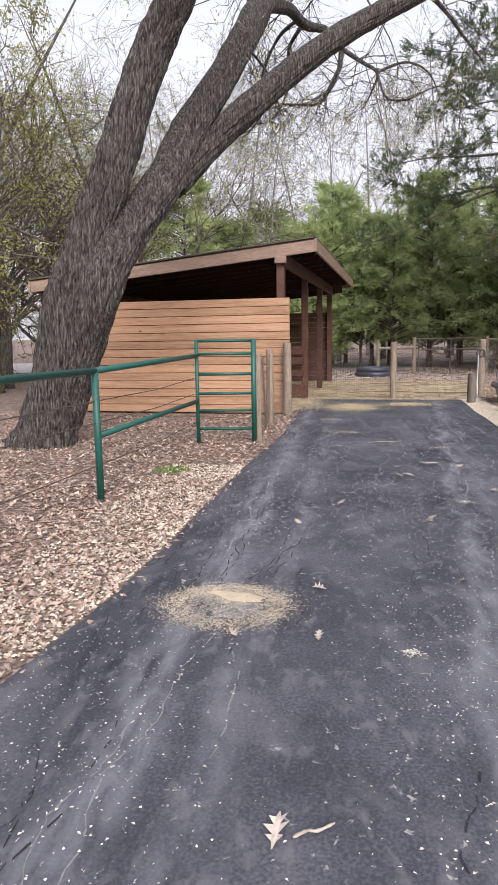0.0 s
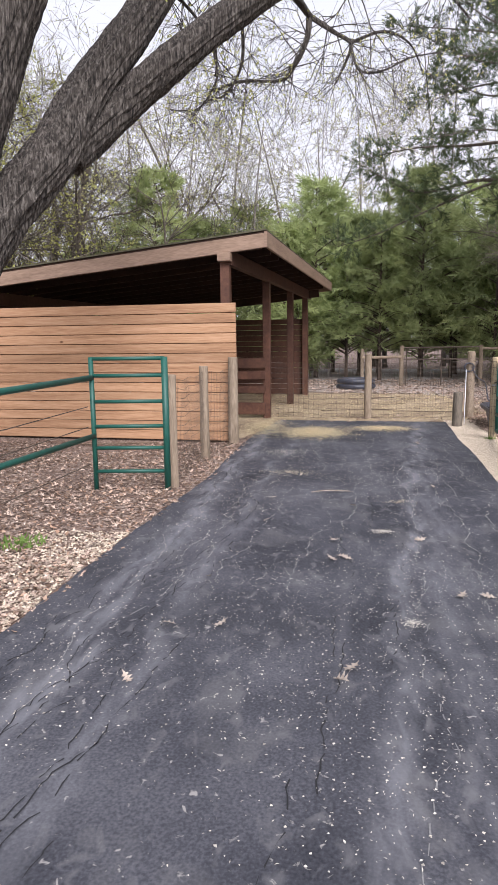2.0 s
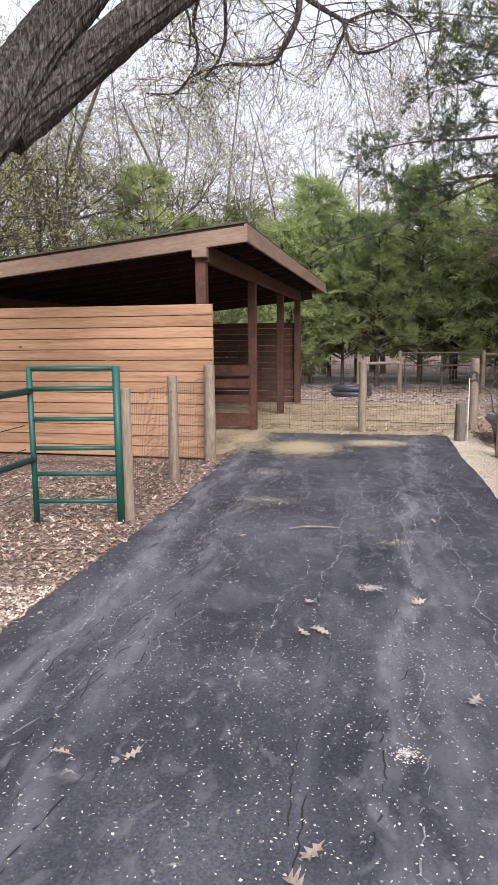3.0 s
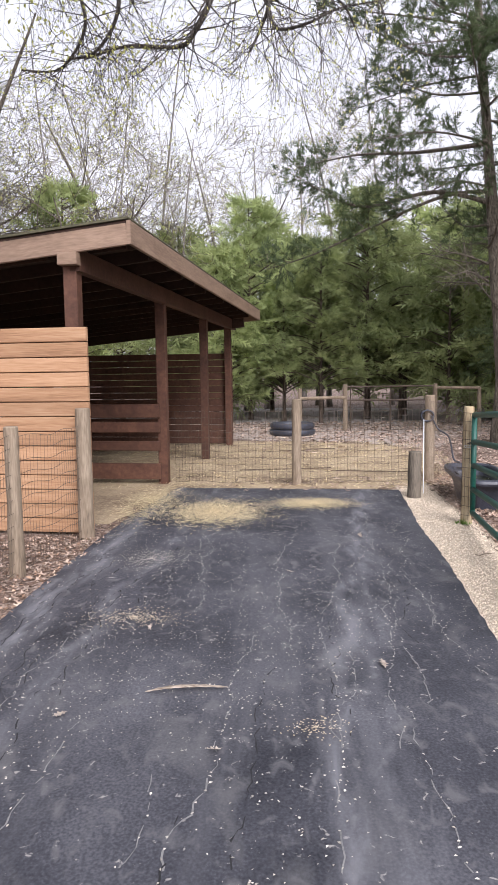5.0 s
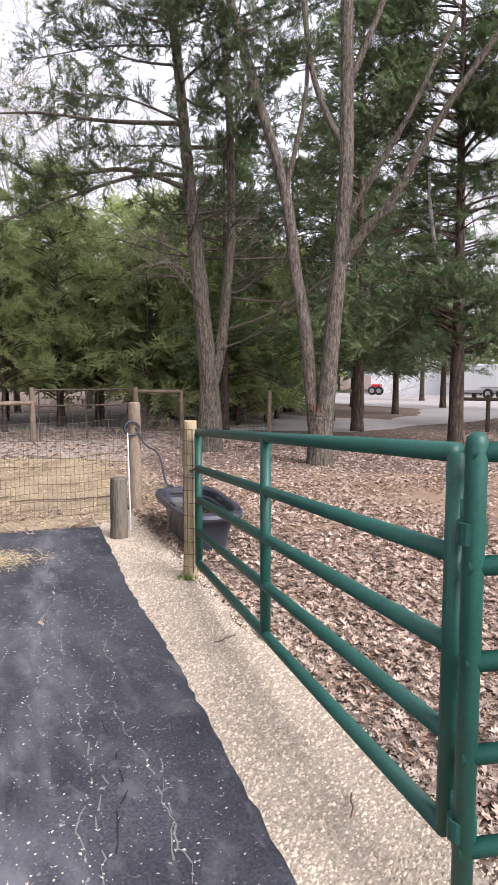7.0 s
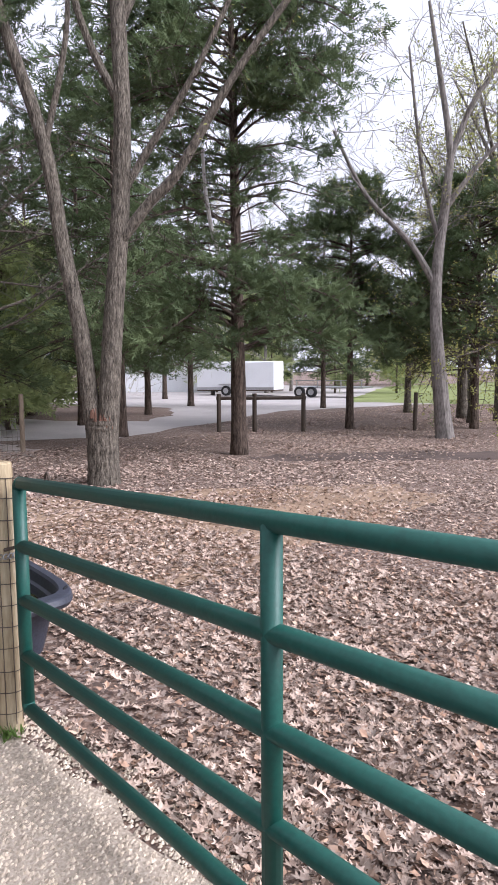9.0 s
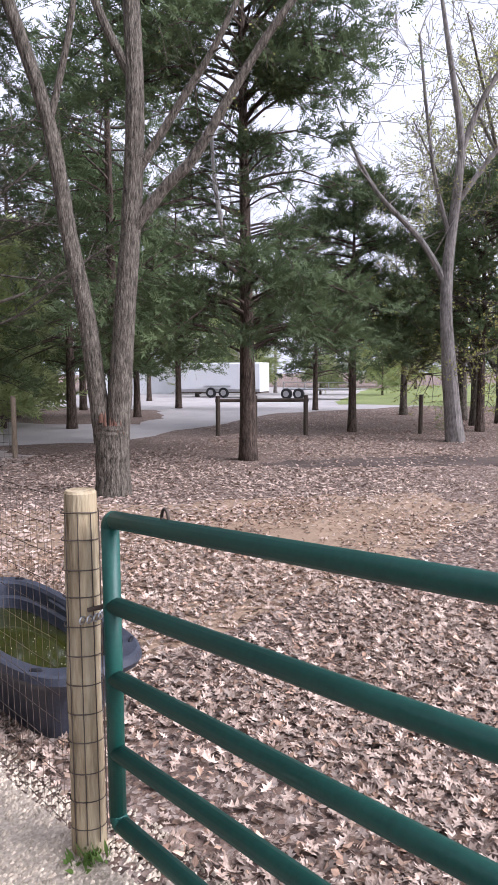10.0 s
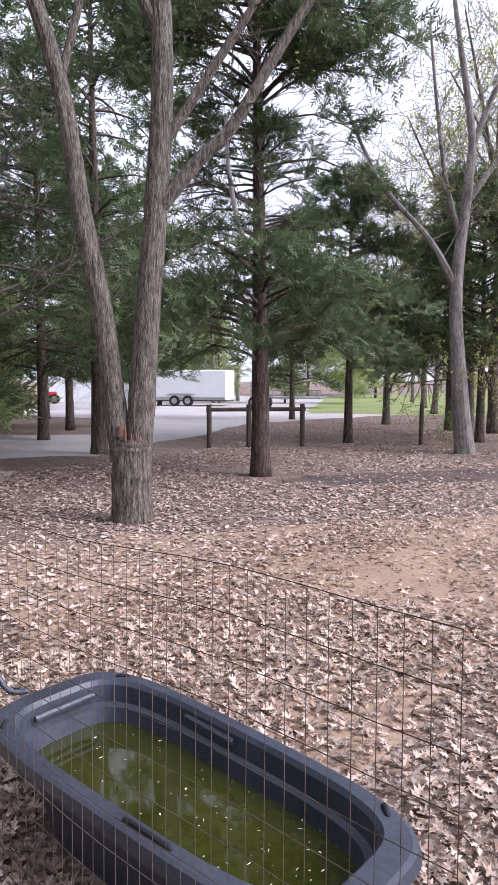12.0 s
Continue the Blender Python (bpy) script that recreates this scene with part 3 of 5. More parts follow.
def conifer(name, label, seed, height, reach, clear, boughs, per, size, needle, bark, trunk=0.14, lean=(0, 0), shape=0.7, fan=7, droop=0.1, rise=0.45, group="cedars", tiers=(), bare=2):
    """An eastern red cedar: a straight trunk, uneven boughs and feathery fans of foliage."""
    rng = random.Random(seed)
    tree = thing(name, (0, 0, 0), label, "tree", group)
    wood, crown = MB(), MB()
    limb(wood, [(0, 0, -0.1), (lean[0] * 0.2, lean[1] * 0.2, height * 0.3), (lean[0] * 0.6, lean[1] * 0.6, height * 0.65), (*lean, height)], trunk, 0.015, 9, 0.05, seed, 6, 0, 0.3)
    for i in range(boughs):
        t = clear + (1 - clear) * ((i + rng.random()) / boughs) ** 1.05
        base = Vector((lean[0] * t * t, lean[1] * t * t, height * t))
        w = rng.uniform(0, 2 * math.pi)
        lobe = 0.8 + 0.55 * noise.noise((math.cos(w) * 1.3 + seed, math.sin(w) * 1.3, t * 3.5))
        rim = reach * ((1 - t) / (1 - clear)) ** shape * lobe * rng.uniform(0.55, 1.05) + 0.12
        full = 1.0
        for z0, z1, thick, wide in tiers:
            if z0 <= base.z < z1:
                full, rim = thick, rim * wide
        out = Vector((math.cos(w), math.sin(w), 0))
        line = smooth_line([base, base + out * (rim * 0.5) + Vector((0, 0, rim * rise * 0.5)), base + out * rim + Vector((0, 0, rim * (rise - droop * rim)))], 2)
        wood.tube(line, [(0.012 + 0.011 * rim) * (1 - 0.85 * k / 4) for k in range(5)], 3, False)
        for q in range(bare if rim > 0.7 else 0):
            p = line[rng.randint(1, 3)]
            v = w + rng.choice((-1, 1)) * rng.uniform(0.4, 1.1)
            tip = p + Vector((math.cos(v), math.sin(v), rng.uniform(-0.1, 0.6))) * (rim * rng.uniform(0.2, 0.45))
            wood.tube([p, p.lerp(tip, 0.5) + any_way(rng) * 0.05, tip], [0.009, 0.006, 0.003], 3, False)
        for q in range(int((fan + 2 * rim) * full + rng.random())):
            u = rng.uniform(0.3, 1.0)
            i0 = min(3, int(u * 4))
            c = line[i0].lerp(line[i0 + 1], u * 4 - i0)
            v = rng.choice((-1, 1)) * rng.uniform(0.2, 1.2)
            d = Vector((math.cos(w + v), math.sin(w + v), rng.uniform(-0.25, 0.5))).normalized()
            tip = c + d * (rng.uniform(0.2, 0.42) * (0.35 + 0.5 * rim))
            sprays(crown, rng, c, tip, per, size, 0.05 + 0.05 * rim)
    part("trunk", wood, bark, tree, "", True)
    part("crown", crown, needle, tree)
    return tree


def broadleaf(name, label, seed, height, leaves, size, bark, fork=0.35, trunk=0.16, depth=4, spread=0.75, stems=6, sides=3, least=0.0):
    """A leafless or budding tree: a trunk and limbs that fork into fine twigs."""
    rng = random.Random(seed)
    tree = thing(name, (0, 0, 0), label, "tree", "woodland trees")
    wood, crown, fine = MB(), MB(), MB()
    line, rad = limb(wood, [(0, 0, -0.1), (0.1, 0.05, height * 0.25), (rng.uniform(-0.9, 0.9), rng.uniform(-0.9, 0.9), height * 0.5), (rng.uniform(-1.9, 1.9), rng.uniform(-1.9, 1.9), height * 0.85)], trunk, 0.02, 8, 0.05, seed, 6, 0, 0.4)
    for i in range(stems):
        t = fork + (0.9 - fork) * i / stems
        j = int(t * (len(line) - 1))
        w = i * 2.4 + rng.random()
        d = Vector((math.cos(w) * 0.75, math.sin(w) * 0.75, 0.85)).normalized()
        twigs(fine, crown, rng, line[j], d, height * 0.3 * (1.1 - 0.6 * t), rad[j] * 0.5, depth, 0.0, leaves, size, spread, sides, least)
    part("trunk", wood, bark, tree, "", True)
    tagged(part("branchwork", fine, M_TWIG if bark is M_PALEBARK else bark, tree), kind="stuff")
    if crown.v:
        part("crown", crown, M_SPRING, tree, "sparse yellow-green spring leaves")
    return tree


def at(x, y, turn=0, size=1.0, z=0.0):
    return pose(x, y, z, 0, 0, turn) @ Matrix.Diagonal((size, size, size, 1))


# the large leaning oak
oak = thing("leaning_oak", (-3.08, 7.9, 0), "large leaning grey-barked oak forking low into limbs", "tree")
O = Vector((-3.08, 7.9, 0))


def rel(pts):
    return [Vector(p) - O for p in pts]


ob_mb = MB()
limb(ob_mb, rel([(-3.2, 7.9, -0.1), (-3.02, 7.88, 0.4), (-2.84, 7.88, 1.22), (-2.67, 7.87, 1.96), (-2.38, 7.92, 2.65), (-2.02, 7.94, 3.51), (-1.74, 8.04, 4.35), (-1.45, 8.1, 5.05), (-1.07, 8.04, 5.69), (-0.06, 7.92, 7.49)]), 0.32, 0.21, 76, 0.015, 1, 18, 0.11, 0.55)
part("trunk", ob_mb, M_BARK, oak, "", False)
ob_mb = MB()
limb(ob_mb, rel([(-2.95, 7.95, 0.35), (-2.62, 7.85, 1.1), (-2.2, 7.79, 2.09), (-1.92, 8.09, 2.78), (-1.5, 8.59, 3.52), (-1.27, 9.03, 4.26), (-0.83, 9.54, 5.14), (-0.48, 10.13, 6.05), (-0.22, 10.78, 6.97), (0.19, 11.6, 8.76)]), 0.32, 0.17, 72, 0.015, 2, 18, 0.11)
part("limb", ob_mb, M_BARK, oak)
ob_mb = MB()
limb(ob_mb, rel([(-1.44, 8.8, 3.55), (-0.96, 9.34, 4.23), (-0.4, 9.55, 4.75), (0.27, 10.01, 5.43), (0.94, 10.41, 5.99), (1.66, 10.85, 6.49), (2.34, 11.15, 6.9), (3.48, 11.75, 7.65)]), 0.22, 0.13, 56, 0.02, 3, 18, 0.1)
part("limb", ob_mb, M_BARK, oak)
ob_mb = MB()
limb(ob_mb, rel([(-0.34, 10.5, 6.5), (-0.01, 12.0, 7.1), (0.25, 13.0, 7.24), (0.66, 14.5, 7.73), (0.97, 15.5, 7.76)]), 0.12, 0.06, 16, 0.05, 4, 8, 0.08)
part("limb", ob_mb, M_BARK, oak)
oak_leaf, rng = MB(), random.Random(11)
for pts, r in (
    ([(0.97, 15.5, 7.76), (0.91, 15.5, 7.31), (0.66, 15.5, 6.85), (0.4, 15.5, 6.62), (-0.37, 15.4, 6.61), (-1.02, 15.3, 6.4)], 0.06),
    ([(0.97, 15.5, 7.76), (1.41, 15.5, 7.46), (1.76, 15.5, 7.22), (1.69, 15.5, 6.91), (1.48, 15.5, 6.5)], 0.055),
    ([(1.76, 15.5, 7.22), (2.4, 15.5, 7.39), (2.9, 15.5, 7.13), (3.15, 15.5, 6.6)], 0.035),
    ([(-0.75, 9.7, 5.4), (-0.6, 10.6, 5.95), (-0.2, 11.2, 5.6), (-0.2, 11.3, 5.2)], 0.03),
    ([(2.25, 11.2, 6.85), (2.6, 11.4, 6.6), (3.0, 11.6, 6.2), (3.3, 11.7, 5.9)], 0.04),
    ([(0.1, 12.6, 7.15), (-0.3, 13.4, 7.2), (-0.67, 14.0, 6.77), (-0.61, 14.0, 6.25), (-0.78, 14.0, 5.88), (-1.04, 14.0, 5.67), (-1.5, 14.0, 5.7)], 0.035),
    ([(0.2, 13.0, 7.24), (-0.1, 13.7, 7.1), (-0.17, 14.0, 6.4), (-0.48, 14.0, 5.9), (-0.87, 14.0, 5.81)], 0.04),
    ([(1.76, 15.5, 7.22), (1.9, 14.6, 6.4), (2.27, 14.0, 6.13), (2.72, 14.0, 6.31), (3.24, 14.0, 6.38)], 0.03),
):
    mb = MB()
    line, rad = limb(mb, rel(pts), r, r * 0.3, 8, 0.08, 5, 5)
    for i in range(4, len(line), 2):
        for _ in range(3):
            e = Vector((rng.uniform(-0.8, 0.8), rng.uniform(-0.6, 0.6), rng.uniform(-0.9, 0.35))).normalized()
            twigs(mb, oak_leaf, rng, line[i], e, rng.uniform(0.4, 1.0), max(0.007, rad[i] * 0.35), 2, 0.06, 1, 0.05, 0.8)
    part("branch", mb, M_BARK, oak, "bare drooping branch")
mb = MB()
for i in range(16):
    a = rng.uniform(0, 1)
    p = Vector((-1.4 + 3.5 * a + rng.uniform(-1.2, 1.2), 9 + 7 * a, 7.2 + 1.5 * a)) - O
    twigs(mb, oak_leaf, rng, p, Vector((rng.uniform(-1, 0.6), rng.uniform(-0.5, 0.8), rng.uniform(-0.6, 0.1))).normalized(), rng.uniform(1.0, 1.8), 0.022, 3, 0.05, 1, 0.05, 0.8)
tagged(part("twigwork", mb, M_BARK, oak), kind="stuff")
part("crown", oak_leaf, M_SPRING, oak, "tiny new spring leaves")

# the forked tree behind the gate
fork = thing("forked_tree", (8.06, 17.4, 0), "grey-brown tree forking low with a torn scar", "tree")
mb = MB()
limb(mb, [(0.02, -0.02, -0.1), (0.02, -0.02, 0.5), (0.03, -0.03, 0.95)], 0.235, 0.215, 44, 0.02, 7, 12, 0.05, 0.15)
limb(mb, [(-0.05, 0.06, 0.7), (-0.1, 0.1, 1.3), (-0.18, 0.2, 2.4), (-0.31, 0.35, 3.46), (-0.45, 0.51, 4.84), (-0.75, 0.8, 6.2), (-1.3, 1.3, 8.6)], 0.135, 0.075, 36, 0.02, 8, 18, 0.05)
limb(mb, [(0.06, -0.07, 0.7), (0.1, -0.11, 1.32), (0.16, -0.17, 2.4), (0.25, -0.24, 3.6), (0.31, -0.3, 5.06), (0.36, -0.2, 6.6), (0.37, -0.12, 9)], 0.165, 0.095, 38, 0.02, 9, 18, 0.05)
part("trunk", mb, M_BARK2, fork)
crown_mb, rng = MB(), random.Random(21)
for pts, r in (([(0.24, -0.27, 3.5), (0.54, -0.6, 4.04), (0.79, -0.88, 4.41), (1.15, -1.28, 5.27), (1.5, -1.67, 6.04), (2.2, -2.5, 7.4)], 0.085), ([(0.3, -0.3, 4.2), (0.7, -0.78, 5.13), (1.0, -1.12, 5.83), (1.5, -1.6, 7.2)], 0.06),
               ([(0.33, -0.3, 5.3), (-0.1, 0.1, 6.6), (-0.3, 0.3, 8.5)], 0.07), ([(0.36, -0.2, 6.4), (0.9, -0.6, 8), (1.2, -0.8, 9.5)], 0.06), ([(-0.45, 0.5, 4.8), (-0.2, 0.2, 6.5), (-0.2, 0.3, 8.4)], 0.05)):
    mb = MB()
    line, rad = limb(mb, pts, r, r * 0.5, 10, 0.05, 3, 6)
    for i in range(8, len(line), 3):
        twigs(mb, crown_mb, rng, line[i], (any_way(rng) + Vector((0, 0, 0.4))).normalized(), rng.uniform(0.6, 1.2), 0.012, 2, 0.0, 1, 0.05)
    part("branch", mb, M_BARK2, fork)
M_BLEACHED = mat("bleached_dead_wood", [(0.3, (0.30, 0.28, 0.25)), (0.7, (0.56, 0.53, 0.48))], 8, 30, 0.9, 0.4)
M_TORN = mat("torn_wood", [(0.3, (0.09, 0.045, 0.032)), (0.7, (0.27, 0.15, 0.105))], 6, 40, 0.9, 0.6, stretch=(3, 3, 0.3))
rng = random.Random(25)
for i in range(11):
    w = -3.0 + i * 0.2 + rng.uniform(-0.12, 0.12)
    p = Vector((0.02 + 0.2 * math.cos(w), -0.02 + 0.2 * math.sin(w), rng.uniform(0.82, 1.0)))
    mb = MB().tube([p, p * 0.93 + Vector((0, 0, rng.uniform(0.12, 0.2))), p * 0.8 + Vector((0, 0, rng.uniform(0.28, 0.5)))], [rng.uniform(0.02, 0.045), rng.uniform(0.014, 0.034), 0.003], 6, True, 0.5)
    part("splinter", mb, M_TORN, fork, "torn reddish wood")
part("twig_leaves", crown_mb, M_SPRING, fork)

# the twin-stemmed cedar with long bare limbs
twin = thing("twin_cedar", (6.95, 20.1, 0), "tall twin-stemmed red cedar with long bare limbs", "tree")
mb, crown_mb, rng = MB(), MB(), random.Random(31)
limb(mb, [(0, 0, -0.1), (0, 0, 0.7), (-0.01, 0, 1.43), (-0.13, 0.04, 2.88), (-0.3, 0.1, 4.77), (-0.47, 0.15, 6.72), (-0.7, 0.2, 9.3), (-0.8, 0.2, 11.5)], 0.25, 0.05, 22, 0.03, 2, 10, 0.1, 0.25)
limb(mb, [(0.02, 0, 1.2), (0.22, -0.07, 2.16), (0.35, -0.11, 3.36), (0.44, -0.14, 4.77), (0.4, -0.13, 7.05), (0.25, -0.08, 9), (0.2, 0, 11)], 0.13, 0.04, 16, 0.03, 3, 10, 0.1)
part("trunk", mb, M_BARK2, twin)
BOUGHS = [([(-0.3, 0.1, 5.58), (-1.32, 0.43, 5.58), (-2.69, 0.87, 5.11), (-4.18, 1.35, 4.53), (-5.34, 1.72, 4.24)], 0.05), ([(-0.42, 0.13, 6.6), (-1.88, 0.6, 6.6), (-3.22, 1.04, 6.72), (-4.57, 1.47, 6.6)], 0.055),
         ([(-0.42, 0.13, 5.35), (-1.55, 0.5, 5.69), (-3.02, 0.97, 5.52), (-3.92, 1.26, 5.92), (-4.58, 1.47, 6.38)], 0.06)]
BOUGHS += [([(0.25, -0.08, 2.5), (1.2, -0.7, 2.9), (2.3, -1.5, 3.7), (2.9, -1.9, 4.0)], 0.03), ([(0.3, -0.1, 3.2), (1.4, -0.5, 3.1), (2.6, -1.2, 3.0)], 0.025), ([(0.1, -0.1, 2.1), (0.9, -0.8, 2.5), (1.6, -1.6, 3.3)], 0.025),
           ([(-0.1, 0.0, 2.9), (-0.7, -0.5, 3.4), (-1.2, -1.1, 3.7)], 0.02), ([(0.35, -0.1, 3.9), (1.1, -0.5, 4.5), (2.1, -0.9, 5.6)], 0.03)]
for i in range(60):
    z = rng.uniform(3.2, 11.5)
    w = rng.uniform(0, 2 * math.pi)
    k = rng.uniform(1.5, 3.6) * (1.0 if z > 5 else 0.7)
    s = Vector((-0.3 - z * 0.03 if i % 2 else 0.35, 0.05, z))
    BOUGHS.append(([s, s + Vector((math.cos(w) * k * 0.5, math.sin(w) * k * 0.5, 0.15)), s + Vector((math.cos(w) * k, math.sin(w) * k, rng.uniform(-0.2, 0.9)))], 0.03))
twig_mb = MB()
for j, (pts, r) in enumerate(BOUGHS):
    mb = MB()
    line, rad = limb(mb, pts, r, 0.008, 6, 0.06, j, 5)
    high = pts[0][2] if j > 2 else 7
    for i in range(len(line) // 3, len(line)):
        for _ in range(3):
            e = (any_way(rng) + (line[-1] - line[0]).normalized() * 0.6 + Vector((0, 0, 0.3))).normalized()
            tip = line[i] + e * rng.uniform(0.3, 0.8)
            twig_mb.tube([line[i], tip], [0.008, 0.003], 3, False)
            if high > 4.8 and rng.random() < (0.95 if high > 6 else 0.5):
                sprays(crown_mb, rng, line[i].lerp(tip, 0.2), tip, 84 if high < 6 else 108, 0.075, 0.15)
    part("branch", mb, M_BARK2, twin, "", True)
tagged(part("branchwork", twig_mb, M_BARK2, twin, "fine bare twigs"), kind="stuff")
part("crown", crown_mb, M_NEEDLE2, twin)

# single cedars standing in the leaves
c = conifer("cedar_tree", "dark red cedar with a clear lower trunk and drooping skirts", 41, 11.5, 3.7, 0.17, 190, 60, 0.085, M_NEEDLE2, M_CEDARBARK, 0.16, (-0.1, 0.1), 0.4, 11, 0.15, 0.25, tiers=((2.0, 3.5, 1.35, 1.0), (3.5, 5.6, 0.3, 0.75), (5.6, 8.4, 1.2, 1.05)), bare=5)
c.matrix_basis = at(11.93, 18.35)
mb = MB()
limb(mb, [(-0.8, 0.1, 5.7), (-0.75, 0.09, 4.94), (-0.64, 0.0, 4.13), (-0.5, -0.15, 3.62)], 0.03, 0.05, 7, 0.1, 2, 4)
part("dead_branch", mb, M_BLEACHED, c, "pale hanging dead branch")
c = conifer("cedar_tree", "dark red cedar with a bare trunk beside the lane", 42, 10, 3.2, 0.17, 105, 24, 0.12, M_NEEDLE2, M_CEDARBARK, 0.15, shape=0.45, fan=8, droop=0.14, rise=0.2, tiers=((3.6, 5.2, 0.6, 0.8),), bare=2)
c.matrix_basis = at(13.85, 27.1)
for x, y, w, s in ((16.6, 29.5, 80, 0.95), (18.4, 29.7, 150, 0.9), (12.5, 23.2, 230, 1.15), (20.0, 35.5, 20, 1.1), (10.9, 28.5, 120, 0.95), (26, 27, 40, 0.8), (15.3, 33, 200, 1.05), (9.0, 24.6, 60, 0.8), (23.5, 33, 280, 1.0), (28, 40.5, 10, 1.0)):
    copy_thing(c, at(x, y, w, s))
c = conifer("cedar_tree", "spreading red cedar with foliage hanging low", 43, 6.8, 3.4, 0.34, 95, 36, 0.11, M_NEEDLE2, M_CEDARBARK, 0.12, shape=0.35, fan=12, droop=0.2, rise=0.2)
c.matrix_basis = at(18.2, 20.1, 60)
copy_thing(c, at(20.4, 17.4, 200, 1.0))

# the dense cedar thicket past the yard
kinds = []
for i, (h, r) in enumerate(((7.4, 3.5), (8.0, 3.2), (6.8, 3.7))):
    kinds.append(conifer("cedar_tree", "bushy green red cedar in the thicket", 50 + i, h, r, 0.19, 105, 12, 0.18, M_NEEDLE, M_CEDARBARK, 0.1, shape=0.55, fan=10, group="thicket cedars", bare=0))
behind = conifer("cedar_tree", "bushy green red cedar deep in the thicket", 57, 7.6, 3.4, 0.05, 70, 6, 0.36, M_NEEDLE, M_CEDARBARK, 0.1, shape=0.6, fan=9, group="thicket cedars", bare=0)
rng = random.Random(5)
SPOTS = [(-8.2, 29.5, 0.72), (-5.15, 26.6, 0.92), (-3.6, 27.6, 0.86), (-1.4, 30.5, 0.95), (0.8, 28.6, 0.97), (2.6, 30.0, 1.1), (3.5, 31.5, 1.25), (4.9, 28.3, 1.0), (6.6, 30.5, 1.05), (8.3, 28.0, 0.98), (9.9, 30.8, 1.05),
         (1.5, 33, 1.0), (5.6, 33.5, 1.1), (-2.5, 34, 1.0), (11.8, 32.5, 1.05), (8.4, 34, 1.1), (13.4, 36, 1.1), (-10.5, 33, 0.8), (7.2, 26.2, 0.72), (3.2, 26.6, 0.68), (0.2, 26.4, 0.6), (10.2, 26.6, 0.8), (12.4, 38.5, 1.2), (16.4, 40, 1.1), (-6.5, 31.5, 0.9), (-0.4, 27.8, 0.8), (2.0, 27.6, 0.78), (6.0, 28.0, 0.9), (9.2, 26.9, 0.8), (11.2, 29.6, 1.0), (13.2, 31, 1.0), (9.6, 32.5, 1.1), (12.6, 28.8, 0.8), (11.5, 27.3, 0.72), (14.8, 32.6, 0.9), (10.3, 27.9, 0.75),
         (24, 62, 1.4), (30, 66, 1.5), (42, 58, 1.4), (48, 52, 1.3), (60, 40, 1.3), (72, 28, 1.3), (80, 8, 1.3), (36, 64, 1.3), (19, 52, 1.3), (70, 48, 1.5), (46, 63, 1.5), (53, 58, 1.4), (64, 50, 1.5), (78, 38, 1.4), (83, 26, 1.5), (88, 14, 1.5), (38.5, 47, 0.8), (40.5, 43, 0.85), (42.5, 38.5, 0.8), (44.5, 34.5, 0.75), (47, 50, 1.1)]
for i, (x, y, s) in enumerate(SPOTS):
    m = at(x, y, rng.uniform(0, 360), s * rng.uniform(0.95, 1.05))
    if i < 3:
        kinds[i].matrix_basis = m
    elif i == 11:
        behind.matrix_basis = m
    else:
        copy_thing(behind if y > 31.8 or s in (0.8, 0.72, 0.75) else kinds[i % 3], m)

# bare woodland behind
pale = []
for i in range(3):
    pale.append(broadleaf("woodland_tree", "tall bare woodland tree with fine pale twigs", 60 + i, 14 + 2 * i, 1, 0.10, M_PALEBARK, 0.2, 0.11, 4, 0.95, 5, 3, 0.008))
i = 0
for x0, y0, y1, step in ((-34, 38, 46, 5.2),):
    x = x0
    while x < 44:
        m = at(x + rng.uniform(-1.5, 1.5), rng.uniform(y0, y1) - (abs(x) * 0.05), rng.uniform(0, 360), rng.uniform(0.8, 1.15))
        if not (15 < x < 33):
            if i < 3:
                pale[i].matrix_basis = m
            else:
                copy_thing(pale[i % 3], m)
            i += 1
        x += step
for x, y, s in ((-2, 32.5, 0.9), (-6, 34, 0.9), (-4, 36, 0.95), (1.2, 36, 0.95), (4.2, 37, 1.0), (-8, 28.5, 0.8), (-1, 38, 1.05), (7.5, 39, 1.0), (30, 15, 0.8), (34, 9, 0.9), (-10, 24, 0.75), (-15, 27, 0.8), (-19, 22, 0.8), (-12.5, 33, 0.9), (-8, 36, 0.9), (48, 20, 1), (55, 8, 1), (50, 32, 1.1), (62, 16, 1.1), (46, 2, 1.0), (58, -6, 1.1), (66, 28, 1.2), (44, 44, 1.1)):
    copy_thing(pale[i % 3], at(x, y, rng.uniform(0, 360), s))
    i += 1
brown = broadleaf("bare_tree", "spreading bare tree with brown twigs and sparse buds", 75, 11, 2, 0.06, M_BARK2, 0.16, 0.17, 4, 1.0, 8, 3, 0.005)
brown.matrix_basis = at(-8.6, 21.4, 20)
for x, y, w, s in ((-9.5, 23, 140, 1.0), (-8.4, 14.8, 80, 0.9), (-6.9, 23.6, 200, 1.2), (-8.5, 24.8, 100, 1.25), (-5.2, 31.5, 10, 1.3), (-10.5, 20, 310, 1.0), (-7.8, 25.8, 60, 0.95), (0.4, 34.5, 190, 1.0), (-2.8, 33.5, 30, 1.0)):
    copy_thing(brown, at(x, y, w, s))
bud = broadleaf("budding_tree", "slender tree hazed with yellow-green spring leaves", 71, 12, 12, 0.075, M_BARK2, 0.2, 0.17, 3, 0.95, 11, 3, 0.006)
bud.matrix_basis = at(-8.8, 18, 40)
